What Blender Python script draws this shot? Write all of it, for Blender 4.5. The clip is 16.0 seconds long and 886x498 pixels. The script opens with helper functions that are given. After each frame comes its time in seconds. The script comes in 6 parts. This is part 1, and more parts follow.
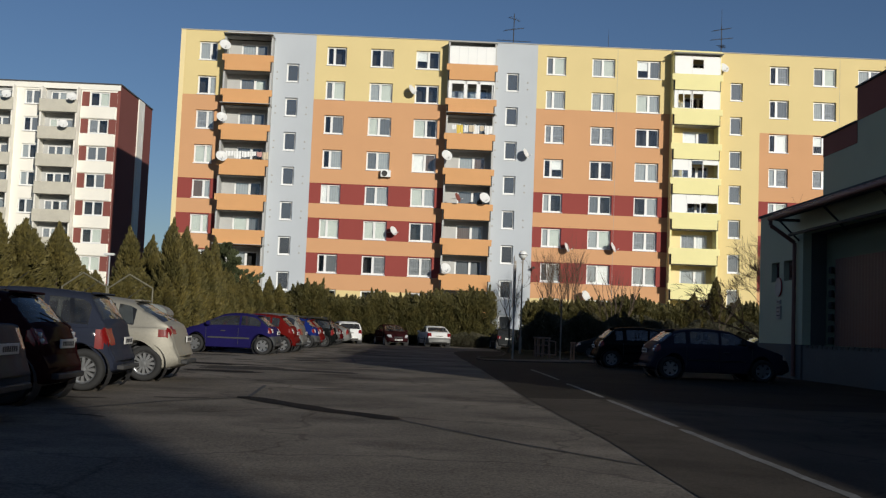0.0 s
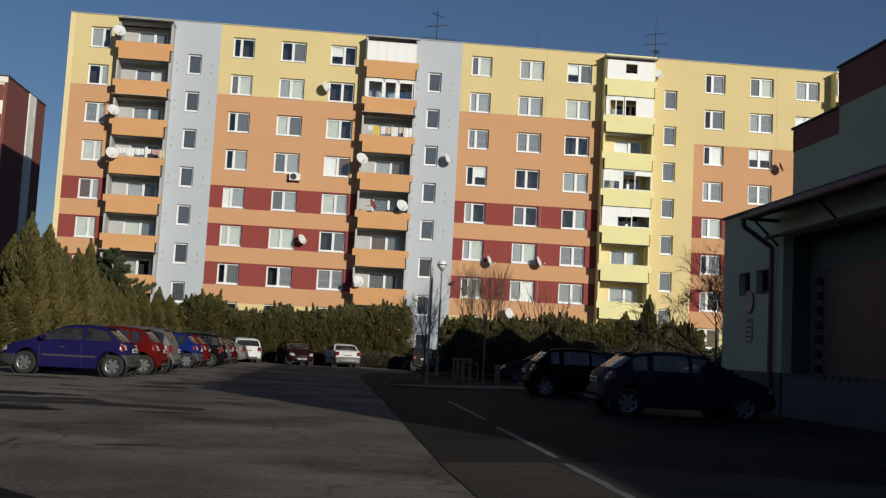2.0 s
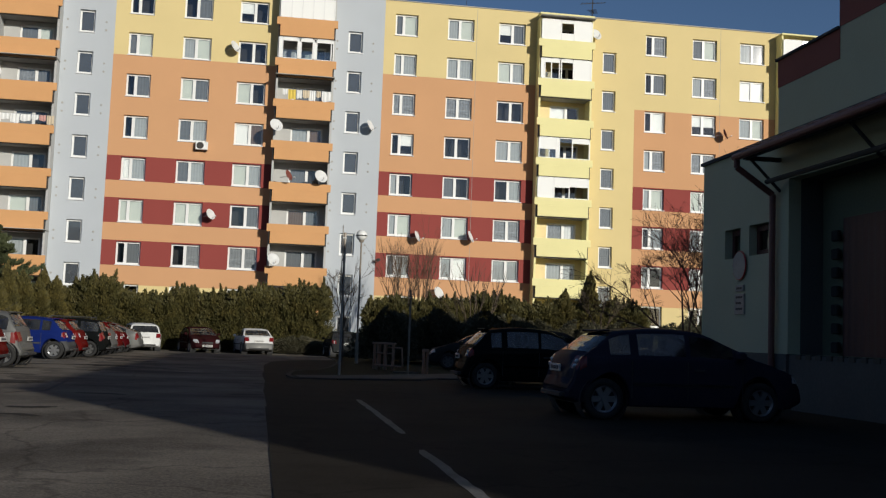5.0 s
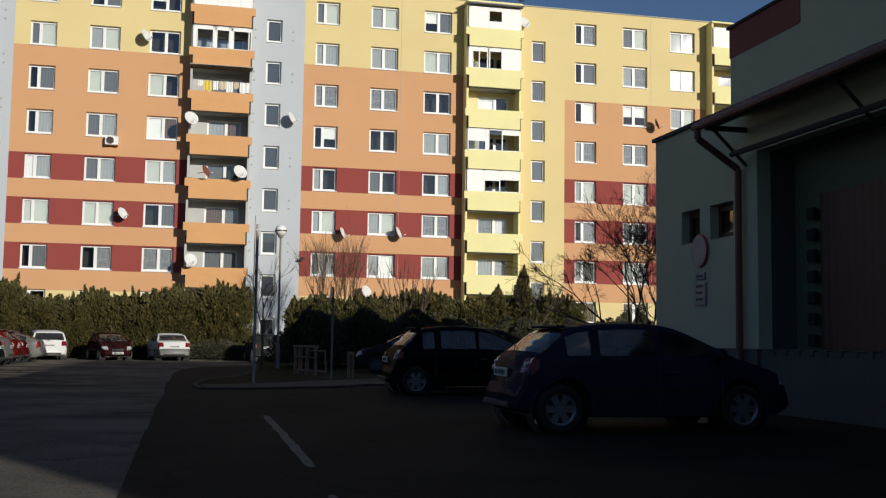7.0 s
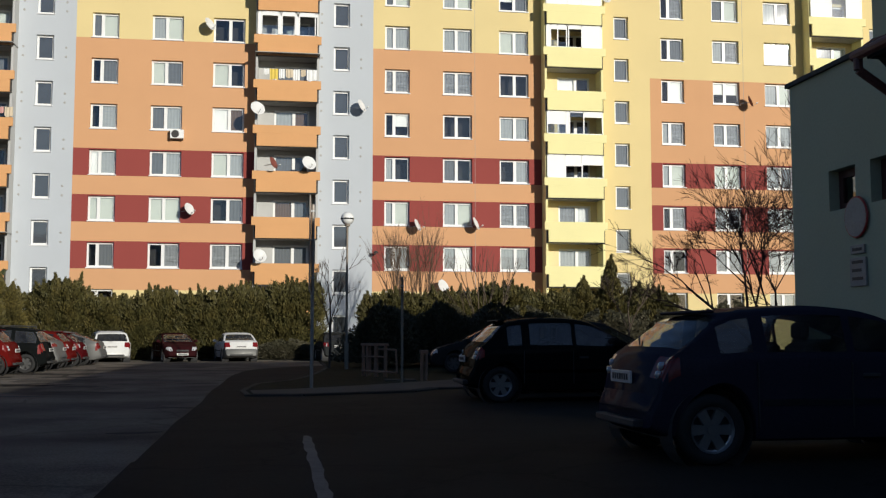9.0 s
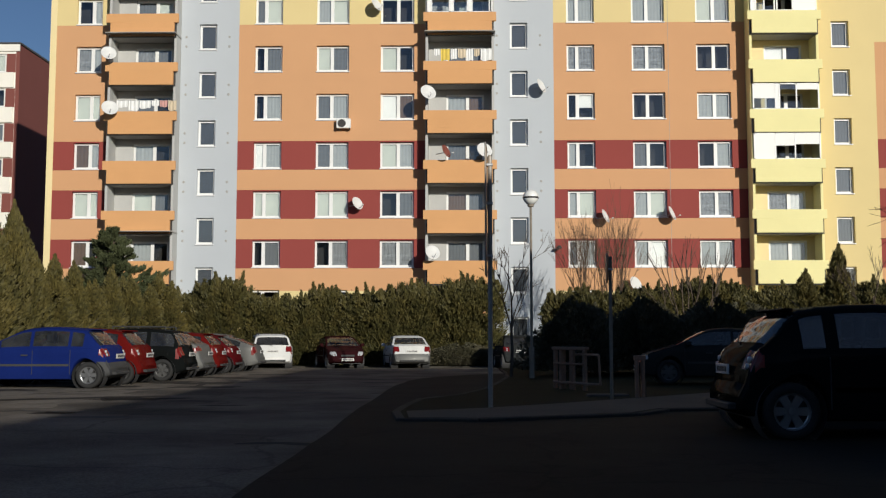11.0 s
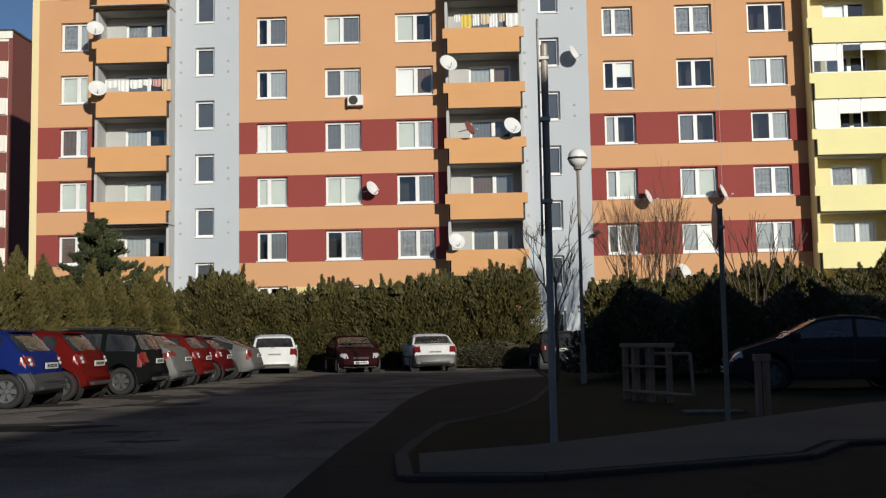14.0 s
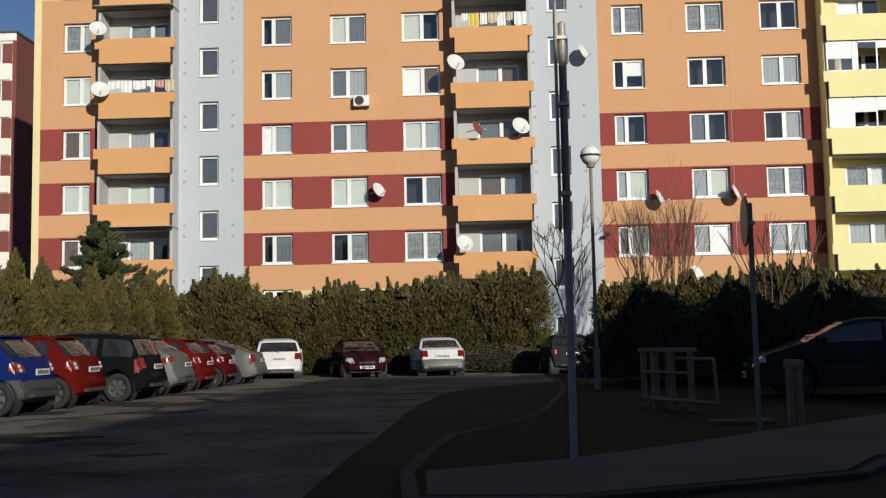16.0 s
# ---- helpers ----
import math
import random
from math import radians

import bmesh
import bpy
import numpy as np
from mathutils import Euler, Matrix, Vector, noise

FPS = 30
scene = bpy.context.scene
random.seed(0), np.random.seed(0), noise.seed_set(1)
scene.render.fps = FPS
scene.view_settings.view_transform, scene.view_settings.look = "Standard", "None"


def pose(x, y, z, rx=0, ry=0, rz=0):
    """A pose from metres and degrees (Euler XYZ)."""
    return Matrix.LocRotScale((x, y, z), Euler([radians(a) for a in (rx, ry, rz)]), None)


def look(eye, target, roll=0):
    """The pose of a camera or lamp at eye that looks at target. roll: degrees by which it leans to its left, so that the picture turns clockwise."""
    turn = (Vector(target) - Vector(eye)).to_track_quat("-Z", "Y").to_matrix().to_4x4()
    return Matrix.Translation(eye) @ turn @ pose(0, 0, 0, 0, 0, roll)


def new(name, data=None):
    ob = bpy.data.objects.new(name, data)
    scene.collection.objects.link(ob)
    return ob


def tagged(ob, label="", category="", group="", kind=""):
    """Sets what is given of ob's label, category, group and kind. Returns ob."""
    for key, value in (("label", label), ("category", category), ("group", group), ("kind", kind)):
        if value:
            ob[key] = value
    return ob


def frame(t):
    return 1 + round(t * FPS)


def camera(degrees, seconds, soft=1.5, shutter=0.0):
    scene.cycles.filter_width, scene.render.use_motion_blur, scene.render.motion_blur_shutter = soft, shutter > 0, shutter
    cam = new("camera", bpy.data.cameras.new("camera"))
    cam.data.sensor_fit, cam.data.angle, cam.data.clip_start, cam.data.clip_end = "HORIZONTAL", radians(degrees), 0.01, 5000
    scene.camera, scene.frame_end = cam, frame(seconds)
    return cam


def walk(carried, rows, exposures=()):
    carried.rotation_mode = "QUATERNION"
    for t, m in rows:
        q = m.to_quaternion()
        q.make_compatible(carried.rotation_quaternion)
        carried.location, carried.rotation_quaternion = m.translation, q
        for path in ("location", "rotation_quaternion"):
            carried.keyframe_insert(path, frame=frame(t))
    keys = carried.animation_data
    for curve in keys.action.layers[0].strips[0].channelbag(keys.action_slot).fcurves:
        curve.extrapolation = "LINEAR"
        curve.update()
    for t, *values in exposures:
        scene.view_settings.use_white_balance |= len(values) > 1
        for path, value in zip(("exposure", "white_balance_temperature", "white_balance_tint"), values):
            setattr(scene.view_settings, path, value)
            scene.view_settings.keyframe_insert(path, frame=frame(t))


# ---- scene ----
cam = camera(46.1, 16.0, 1.25)
PATH = [
    (0, (0.973, -2.918, 1.136), (1.002, -0.924, 1.286), 2.3),
    (0.5, (0.981, -1.242, 1.177), (1.192, 0.741, 1.335), 2.3),
    (1, (1.171, 0.413, 1.136), (1.403, 2.393, 1.301), 2.4),
    (1.5, (1.424, 1.914, 1.141), (1.616, 3.896, 1.321), 2.9),
    (2, (1.645, 3.484, 1.184), (1.824, 5.467, 1.376), 3.0),
    (2.5, (1.865, 4.734, 1.18), (2.093, 6.712, 1.368), 2.9),
    (3, (1.995, 5.9, 1.208), (2.269, 7.873, 1.377), 2.8),
    (3.5, (2.129, 6.833, 1.152), (2.43, 8.803, 1.312), 2.5),
    (6, (2.886, 10.927, 1.141), (3.219, 12.892, 1.315), 1.6),
    (6.5, (3.002, 11.506, 1.152), (3.398, 13.459, 1.326), 1.5),
    (7, (3.142, 12.126, 1.16), (3.591, 14.067, 1.33), 0.8),
    (7.5, (3.291, 12.694, 1.119), (3.763, 14.63, 1.291), 0.6),
    (8, (3.449, 13.451, 1.116), (3.918, 15.387, 1.287), -0.4),
    (8.5, (3.65, 14.348, 1.116), (4.063, 16.298, 1.28), -0.3),
    (9, (3.812, 15.69, 1.126), (4.115, 17.661, 1.289), -0.0),
    (9.5, (3.905, 17.237, 1.152), (4.116, 19.219, 1.315), -0.2),
    (10, (4.067, 18.809, 1.062), (4.172, 20.798, 1.238), 0.2),
    (12.5, (3.749, 25.448, 1.005), (3.65, 27.439, 1.175), -0.8),
    (13, (3.723, 26.364, 0.988), (3.637, 28.354, 1.16), -0.8),
    (13.5, (3.776, 27.051, 0.994), (3.697, 29.042, 1.169), -0.9),
    (14, (3.809, 27.627, 1.0), (3.728, 29.618, 1.172), -1.0),
    (14.5, (3.737, 27.913, 1.023), (3.653, 29.904, 1.193), -1.1),
    (15, (3.754, 28.203, 1.006), (3.663, 30.194, 1.177), -1.0),
    (15.5, (3.76, 28.366, 0.982), (3.666, 30.356, 1.156), -1.1),
    (16, (3.759, 28.467, 1.015), (3.664, 30.457, 1.194), -1.1),
]
EXPOSURES = [(0, 0.0), (1.5, -0.08), (2.5, -0.16), (3.5, -0.08), (6, -0.05), (8, 0.10), (9, 0.12), (10, 0.0), (12.5, 0.05), (16, 0.06)]
walk(cam, [(t, look(eye, aim, roll)) for t, eye, aim, roll in PATH], EXPOSURES)

# ---- light ----
SUN = Vector((1.72, -3.3, 1.0)).normalized()
world = bpy.data.worlds.new("sky")
scene.world = world
world.use_nodes = True
wn = world.node_tree.nodes
wl = world.node_tree.links
sky = wn.new("ShaderNodeTexSky")
sky.sky_type = 'NISHITA'
sky.sun_disc = False
sky.sun_elevation = math.asin(SUN.z)
sky.sun_rotation = math.atan2(SUN.x, SUN.y)
sky.air_density = 1.0
sky.dust_density = 0.3
sky.ozone_density = 3.5
wn["Background"].inputs["Strength"].default_value = 0.054
tone = wn.new("ShaderNodeMix")
tone.data_type = 'RGBA'
tone.blend_type = 'MULTIPLY'
tone.inputs["Factor"].default_value = 1.0
tone.inputs[7].default_value = (0.98, 1.0, 1.12, 1)
wl.new(sky.outputs[0], tone.inputs[6])
wl.new(tone.outputs[2], wn["Background"].inputs["Color"])

sun_data = bpy.data.lights.new("sun", 'SUN')
sun_data.energy = 3.8
sun_data.angle = radians(0.5)
sun_data.color = (1.0, 0.955, 0.852)
sun = new("sun", sun_data)
sun.matrix_basis = look((60, -120, 60), Vector((60, -120, 60)) - SUN)

# ---- mesh and material helpers ----


class Build:
    """Collects vertices and faces of one mesh."""

    def __init__(self):
        self.v, self.f, self.m = [], [], []

    def face(self, pts, mi=0):
        n = len(self.v)
        self.v.extend(tuple(p) for p in pts)
        self.f.append(tuple(range(n, n + len(pts))))
        self.m.append(mi)

    def box(self, x0, x1, y0, y1, z0, z1, mi=0):
        n = len(self.v)
        self.v += [(x0, y0, z0), (x1, y0, z0), (x1, y1, z0), (x0, y1, z0), (x0, y0, z1), (x1, y0, z1), (x1, y1, z1), (x0, y1, z1)]
        for q in ((3, 2, 1, 0), (4, 5, 6, 7), (0, 1, 5, 4), (1, 2, 6, 5), (2, 3, 7, 6), (3, 0, 4, 7)):
            self.f.append(tuple(n + i for i in q))
            self.m.append(mi)

    def cbox(self, x0, x1, y0, y1, z0, z1, c=0.01, mi=0):
        """A box with its vertical-profile edges chamfered on all sides."""
        rings = [(z0, c), (z0 + c, 0), (z1 - c, 0), (z1, c)]
        n = len(self.v)
        for z, k in rings:
            a, b, d, e = x0 + k, x1 - k, y0 + k, y1 - k
            self.v += [(a + c, d, z), (b - c, d, z), (b, d + c, z), (b, e - c, z), (b - c, e, z), (a + c, e, z), (a, e - c, z), (a, d + c, z)]
        for r in range(3):
            for i in range(8):
                j = (i + 1) % 8
                self.f.append((n + r * 8 + i, n + r * 8 + j, n + r * 8 + 8 + j, n + r * 8 + 8 + i))
                self.m.append(mi)
        self.f.append(tuple(n + 7 - i for i in range(8)))
        self.f.append(tuple(n + 24 + i for i in range(8)))
        self.m += [mi, mi]

    def tube(self, p0, p1, r0, r1=None, n=8, mi=0, caps=True):
        r1 = r0 if r1 is None else r1
        p0, p1 = Vector(p0), Vector(p1)
        d = (p1 - p0)
        if d.length < 1e-6:
            return
        q = d.to_track_quat('Z', 'Y')
        k = len(self.v)
        for p, r in ((p0, r0), (p1, r1)):
            for i in range(n):
                a = 2 * math.pi * i / n
                self.v.append(tuple(p + q @ Vector((r * math.cos(a), r * math.sin(a), 0))))
        for i in range(n):
            j = (i + 1) % n
            self.f.append((k + i, k + j, k + n + j, k + n + i))
            self.m.append(mi)
        if caps:
            self.f.append(tuple(k + n - 1 - i for i in range(n)))
            self.f.append(tuple(k + n + i for i in range(n)))
            self.m += [mi, mi]

    def lathe(self, prof, m=Matrix.Identity(4), n=20, mi=0):
        """Turns (radius, height) pairs about the local z axis."""
        k = len(self.v)
        for r, z in prof:
            for i in range(n):
                a = 2 * math.pi * i / n
                self.v.append(tuple(m @ Vector((r * math.cos(a), r * math.sin(a), z))))
        for s in range(len(prof) - 1):
            for i in range(n):
                j = (i + 1) % n
                self.f.append((k + s * n + i, k + s * n + j, k + s * n + n + j, k + s * n + n + i))
                self.m.append(mi)

    def prism(self, outline, y0, y1, mi=0):
        """Extrudes an (x, z) outline along y."""
        k, n = len(self.v), len(outline)
        self.v += [(x, y0, z) for x, z in outline] + [(x, y1, z) for x, z in outline]
        for i in range(n):
            j = (i + 1) % n
            self.f.append((k + i, k + j, k + n + j, k + n + i))
            self.m.append(mi)
        self.f.append(tuple(k + i for i in range(n)))
        self.f.append(tuple(k + 2 * n - 1 - i for i in range(n)))
        self.m += [mi, mi]

    def mesh(self, name, mats, smooth=False, fix=False):
        me = bpy.data.meshes.new(name)
        me.from_pydata(self.v, [], self.f)
        for mt in (mats if isinstance(mats, (list, tuple)) else [mats]):
            me.materials.append(mt)
        me.polygons.foreach_set("material_index", self.m)
        if smooth:
            me.polygons.foreach_set("use_smooth", [True] * len(self.f))
        if fix:
            bm = bmesh.new()
            bm.from_mesh(me)
            bmesh.ops.remove_doubles(bm, verts=bm.verts, dist=1e-4)
            bmesh.ops.recalc_face_normals(bm, faces=bm.faces)
            bm.to_mesh(me)
            bm.free()
        me.update()
        return me


def lerp(a, c, t):
    return a + (c - a) * t


def gz(y):
    """Height of the ground: level at first, then a slight fall towards the hedge."""
    return 0.0 if y < 25 or y > 78 else -0.0048 * (y - 25) if y < 67 else -0.20 if y < 71 else -0.20 * (78 - y) / 7


def thing(name, m, label, category, group="", kind=""):
    ob = new(name)
    ob.empty_display_size = 0.2
    ob.matrix_basis = m
    ob.location.z += gz(m.translation.y)
    return tagged(ob, label, category, group, kind)


def part(name, b, mats, parent, label="", m=None, smooth=False, fix=False):
    me = b if isinstance(b, bpy.types.Mesh) else b.mesh(name, mats, smooth, fix)
    ob = new(name, me)
    ob.parent = parent
    if m is not None:
        ob.matrix_basis = m
    return tagged(ob, label)


def solo(name, b, mats, label, category, group="", kind="", smooth=False, fix=False, m=None):
    ob = new(name, b if isinstance(b, bpy.types.Mesh) else b.mesh(name, mats, smooth, fix))
    if m is not None:
        ob.matrix_basis = m
    return tagged(ob, label, category, group, kind)


def material(name, rgb, rough=0.8, var=0.12, scale=2.0, fine=30.0, bump=0.15, metal=0.0, spec=0.5, coat=0.0, per="", dist=0.01, tint=None):
    """A surface with variation at two scales. per: 'object' or 'island' for a shift from piece to piece."""
    mt = bpy.data.materials.new(name)
    mt.use_nodes = True
    n, l = mt.node_tree.nodes, mt.node_tree.links
    p = n["Principled BSDF"]
    p.inputs["Roughness"].default_value = rough
    p.inputs["Metallic"].default_value = metal
    p.inputs["Specular IOR Level"].default_value = spec
    p.inputs["Coat Weight"].default_value = coat
    tc = n.new("ShaderNodeTexCoord")
    big = n.new("ShaderNodeTexNoise")
    big.inputs["Scale"].default_value = scale
    big.inputs["Detail"].default_value = 6
    small = n.new("ShaderNodeTexNoise")
    small.inputs["Scale"].default_value = fine
    small.inputs["Detail"].default_value = 4
    l.new(tc.outputs["Object"], big.inputs["Vector"])
    l.new(tc.outputs["Object"], small.inputs["Vector"])
    add = n.new("ShaderNodeMath")
    add.operation = 'ADD'
    l.new(big.outputs[0], add.inputs[0])
    l.new(small.outputs[0], add.inputs[1])
    ramp = n.new("ShaderNodeMapRange")
    ramp.inputs["From Min"].default_value = 0.65
    ramp.inputs["From Max"].default_value = 1.35
    ramp.inputs["To Min"].default_value = 1 - var
    ramp.inputs["To Max"].default_value = 1 + var
    l.new(add.outputs[0], ramp.inputs["Value"])
    value = ramp.outputs[0]
    if per:
        src = n.new("ShaderNodeObjectInfo") if per == "object" else n.new("ShaderNodeNewGeometry")
        pr = n.new("ShaderNodeMapRange")
        pr.inputs["To Min"].default_value = 0.72
        pr.inputs["To Max"].default_value = 1.28
        l.new(src.outputs["Random"] if per == "object" else src.outputs["Random Per Island"], pr.inputs["Value"])
        mul = n.new("ShaderNodeMath")
        mul.operation = 'MULTIPLY'
        l.new(value, mul.inputs[0])
        l.new(pr.outputs[0], mul.inputs[1])
        value = mul.outputs[0]
    col = n.new("ShaderNodeMix")
    col.data_type = 'RGBA'
    col.blend_type = 'MULTIPLY'
    col.inputs["Factor"].default_value = 1.0
    if tint:
        tm = n.new("ShaderNodeMix")
        tm.data_type = 'RGBA'
        tm.inputs[6].default_value = (*rgb, 1)
        tm.inputs[7].default_value = (*tint, 1)
        l.new(big.outputs[0], tm.inputs["Factor"])
        l.new(tm.outputs[2], col.inputs[6])
    else:
        col.inputs[6].default_value = (*rgb, 1)
    l.new(value, col.inputs[7])
    l.new(col.outputs[2], p.inputs["Base Color"])
    if bump:
        bp = n.new("ShaderNodeBump")
        bp.inputs["Strength"].default_value = bump
        bp.inputs["Distance"].default_value = dist
        l.new(small.outputs[0], bp.inputs["Height"])
        l.new(bp.outputs[0], p.inputs["Normal"])
    return mt


def glass(name, rgb, see, rough=0.03, ior=1.52, dust=0.0):
    """A pane: part of the light goes straight through, the rest is mirrored."""
    mt = bpy.data.materials.new(name)
    mt.use_nodes = True
    n, l = mt.node_tree.nodes, mt.node_tree.links
    n.remove(n["Principled BSDF"])
    tr = n.new("ShaderNodeBsdfTransparent")
    tr.inputs[0].default_value = (*rgb, 1)
    gl = n.new("ShaderNodeBsdfGlossy")
    gl.inputs["Roughness"].default_value = rough
    fr = n.new("ShaderNodeFresnel")
    fr.inputs[0].default_value = ior
    sc = n.new("ShaderNodeMapRange")
    sc.inputs["To Min"].default_value = 1 - see
    sc.inputs["To Max"].default_value = 1.0
    l.new(fr.outputs[0], sc.inputs["Value"])
    mx = n.new("ShaderNodeMixShader")
    l.new(sc.outputs[0], mx.inputs[0])
    l.new(tr.outputs[0], mx.inputs[1])
    l.new(gl.outputs[0], mx.inputs[2])
    last = mx.outputs[0]
    if dust:
        # a thin uneven film of winter dirt
        tc = n.new("ShaderNodeTexCoord")
        nz = n.new("ShaderNodeTexNoise")
        nz.inputs["Scale"].default_value = 3.0
        nz.inputs["Detail"].default_value = 5
        l.new(tc.outputs["Object"], nz.inputs["Vector"])
        mr = n.new("ShaderNodeMapRange")
        mr.inputs["From Min"].default_value = 0.3
        mr.inputs["From Max"].default_value = 0.7
        mr.inputs["To Min"].default_value = dust * 0.4
        mr.inputs["To Max"].default_value = dust * 1.8
        l.new(nz.outputs[0], mr.inputs["Value"])
        df = n.new("ShaderNodeBsdfDiffuse")
        df.inputs[0].default_value = (0.42, 0.41, 0.39, 1)
        m2 = n.new("ShaderNodeMixShader")
        l.new(mr.outputs[0], m2.inputs[0])
        l.new(last, m2.inputs[1])
        l.new(df.outputs[0], m2.inputs[2])
        last = m2.outputs[0]
    l.new(last, n["Material Output"].inputs[0])
    return mt


# ---- materials ----
M_YELLOW = material("render_yellow", (0.70, 0.562, 0.272), 0.9, 0.05, 0.35, 25)
M_ORANGE = material("render_orange", (0.60, 0.325, 0.163), 0.9, 0.05, 0.35, 25)
M_RED = material("render_red", (0.27, 0.052, 0.043), 0.9, 0.07, 0.35, 25)
M_GREY = material("render_grey", (0.47, 0.50, 0.53), 0.9, 0.06, 0.3, 25)
M_PALE = material("parapet_pale_yellow", (0.82, 0.75, 0.37), 0.85, 0.05, 0.6, 25)
M_PARAPET = material("parapet_orange", (0.64, 0.335, 0.14), 0.8, 0.06, 0.6, 25)
M_CREAM = material("render_cream", (0.80, 0.66, 0.36), 0.9, 0.05, 0.4, 25)
M_LOGGIA = material("loggia_wall", (0.46, 0.46, 0.445), 0.9, 0.08, 0.8, 20)
M_CONC = material("concrete", (0.36, 0.35, 0.33), 0.9, 0.18, 0.8, 18, 0.3)
M_WHITE = material("white_plastic", (0.78, 0.78, 0.76), 0.45, 0.04, 1.5, 20, 0.03)
M_BLIND = material("sheet_white", (0.84, 0.84, 0.81), 0.6, 0.03, 0.8, 20, 0.02)
M_SILL = material("sill_sheet", (0.70, 0.70, 0.70), 0.5, 0.05, 1.5, 20, 0.03)
M_DARKMETAL = material("dark_metal", (0.045, 0.042, 0.04), 0.65, 0.2, 2, 30, 0.1, metal=0.0, spec=0.3)
M_GALV = material("galvanised", (0.42, 0.43, 0.44), 0.45, 0.15, 3, 40, 0.1, metal=0.7)
M_PANE = glass("window_glass", (0.80, 0.84, 0.86), 0.88)
M_CARGLASS = glass("car_glass", (0.42, 0.45, 0.45), 0.95, 0.05, 1.36, 0.05)
# near-black colour that stands for rooms without light
M_ROOM = material("room_unlit", (0.035, 0.033, 0.032), 0.95, 0.3, 1, 6, 0)
M_CURT = [material("curtain_white", (0.72, 0.72, 0.70), 0.9, 0.12, 6, 30, 0),
          material("curtain_grey", (0.40, 0.42, 0.42), 0.9, 0.15, 6, 30, 0),
          material("blind_cream", (0.62, 0.60, 0.52), 0.8, 0.08, 3, 30, 0),
          material("curtain_dim", (0.17, 0.18, 0.19), 0.9, 0.2, 6, 30, 0),
          material("blind_pale", (0.60, 0.63, 0.57), 0.85, 0.10, 1.5, 25, 0),
          material("lace_net", (0.27, 0.28, 0.29), 0.9, 0.6, 4.5, 14, 0),
          material("curtain_brown", (0.16, 0.11, 0.085), 0.9, 0.25, 4, 25, 0),
          material("blind_white", (0.86, 0.86, 0.83), 0.6, 0.04, 2, 25, 0),
          material("stairwell_unlit", (0.085, 0.092, 0.105), 0.9, 0.3, 1.2, 12, 0)]
# letters for what hangs behind a pane: index of the cloth, share of the height that it covers from the top; s is no
# cloth but a dark sheet for the unlit stairwell
HANGING = {"g": (1, 1.0), "k": (3, 1.0), "w": (4, 1.0), "c": (5, 1.0), "b": (6, 1.0), "W": (7, 1.0), "h": (7, 0.55), "H": (7, 0.3), "n": (0, 1.0), "s": (8, 1.0)}
M_MAROON = material("render_maroon", (0.20, 0.062, 0.05), 0.9, 0.06, 0.3, 20)
M_OFFWHITE = material("render_offwhite", (0.82, 0.79, 0.71), 0.9, 0.08, 0.4, 20)
M_MINT = material("render_mint", (0.48, 0.49, 0.345), 0.9, 0.08, 0.5, 25)
# mint of the bay's rear wall with the recess shade mixed in
M_BAYSHADE = material("mint_recess_shade", (0.13, 0.145, 0.10), 0.9, 0.15, 0.6, 20)
M_SHOPRED = material("shop_band_red", (0.27, 0.075, 0.06), 0.85, 0.08, 0.5, 25)
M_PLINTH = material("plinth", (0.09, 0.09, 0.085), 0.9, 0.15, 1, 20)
M_PALECONC = material("pale_concrete", (0.52, 0.49, 0.41), 0.9, 0.15, 0.8, 18, 0.3)
M_DOOR = material("steel_door_red", (0.085, 0.028, 0.022), 0.6, 0.12, 1.5, 25)
M_SHEET = material("roof_sheet_brown", (0.16, 0.06, 0.05), 0.55, 0.2, 2, 25, 0.1)
M_BITUMEN = material("roof_felt", (0.07, 0.07, 0.07), 0.95, 0.2, 0.5, 20)
M_ASPH = material("asphalt", (0.122, 0.107, 0.088), 0.95, 0.6, 0.45, 45, 0.6, dist=0.012, spec=0.08, tint=(0.178, 0.153, 0.125))


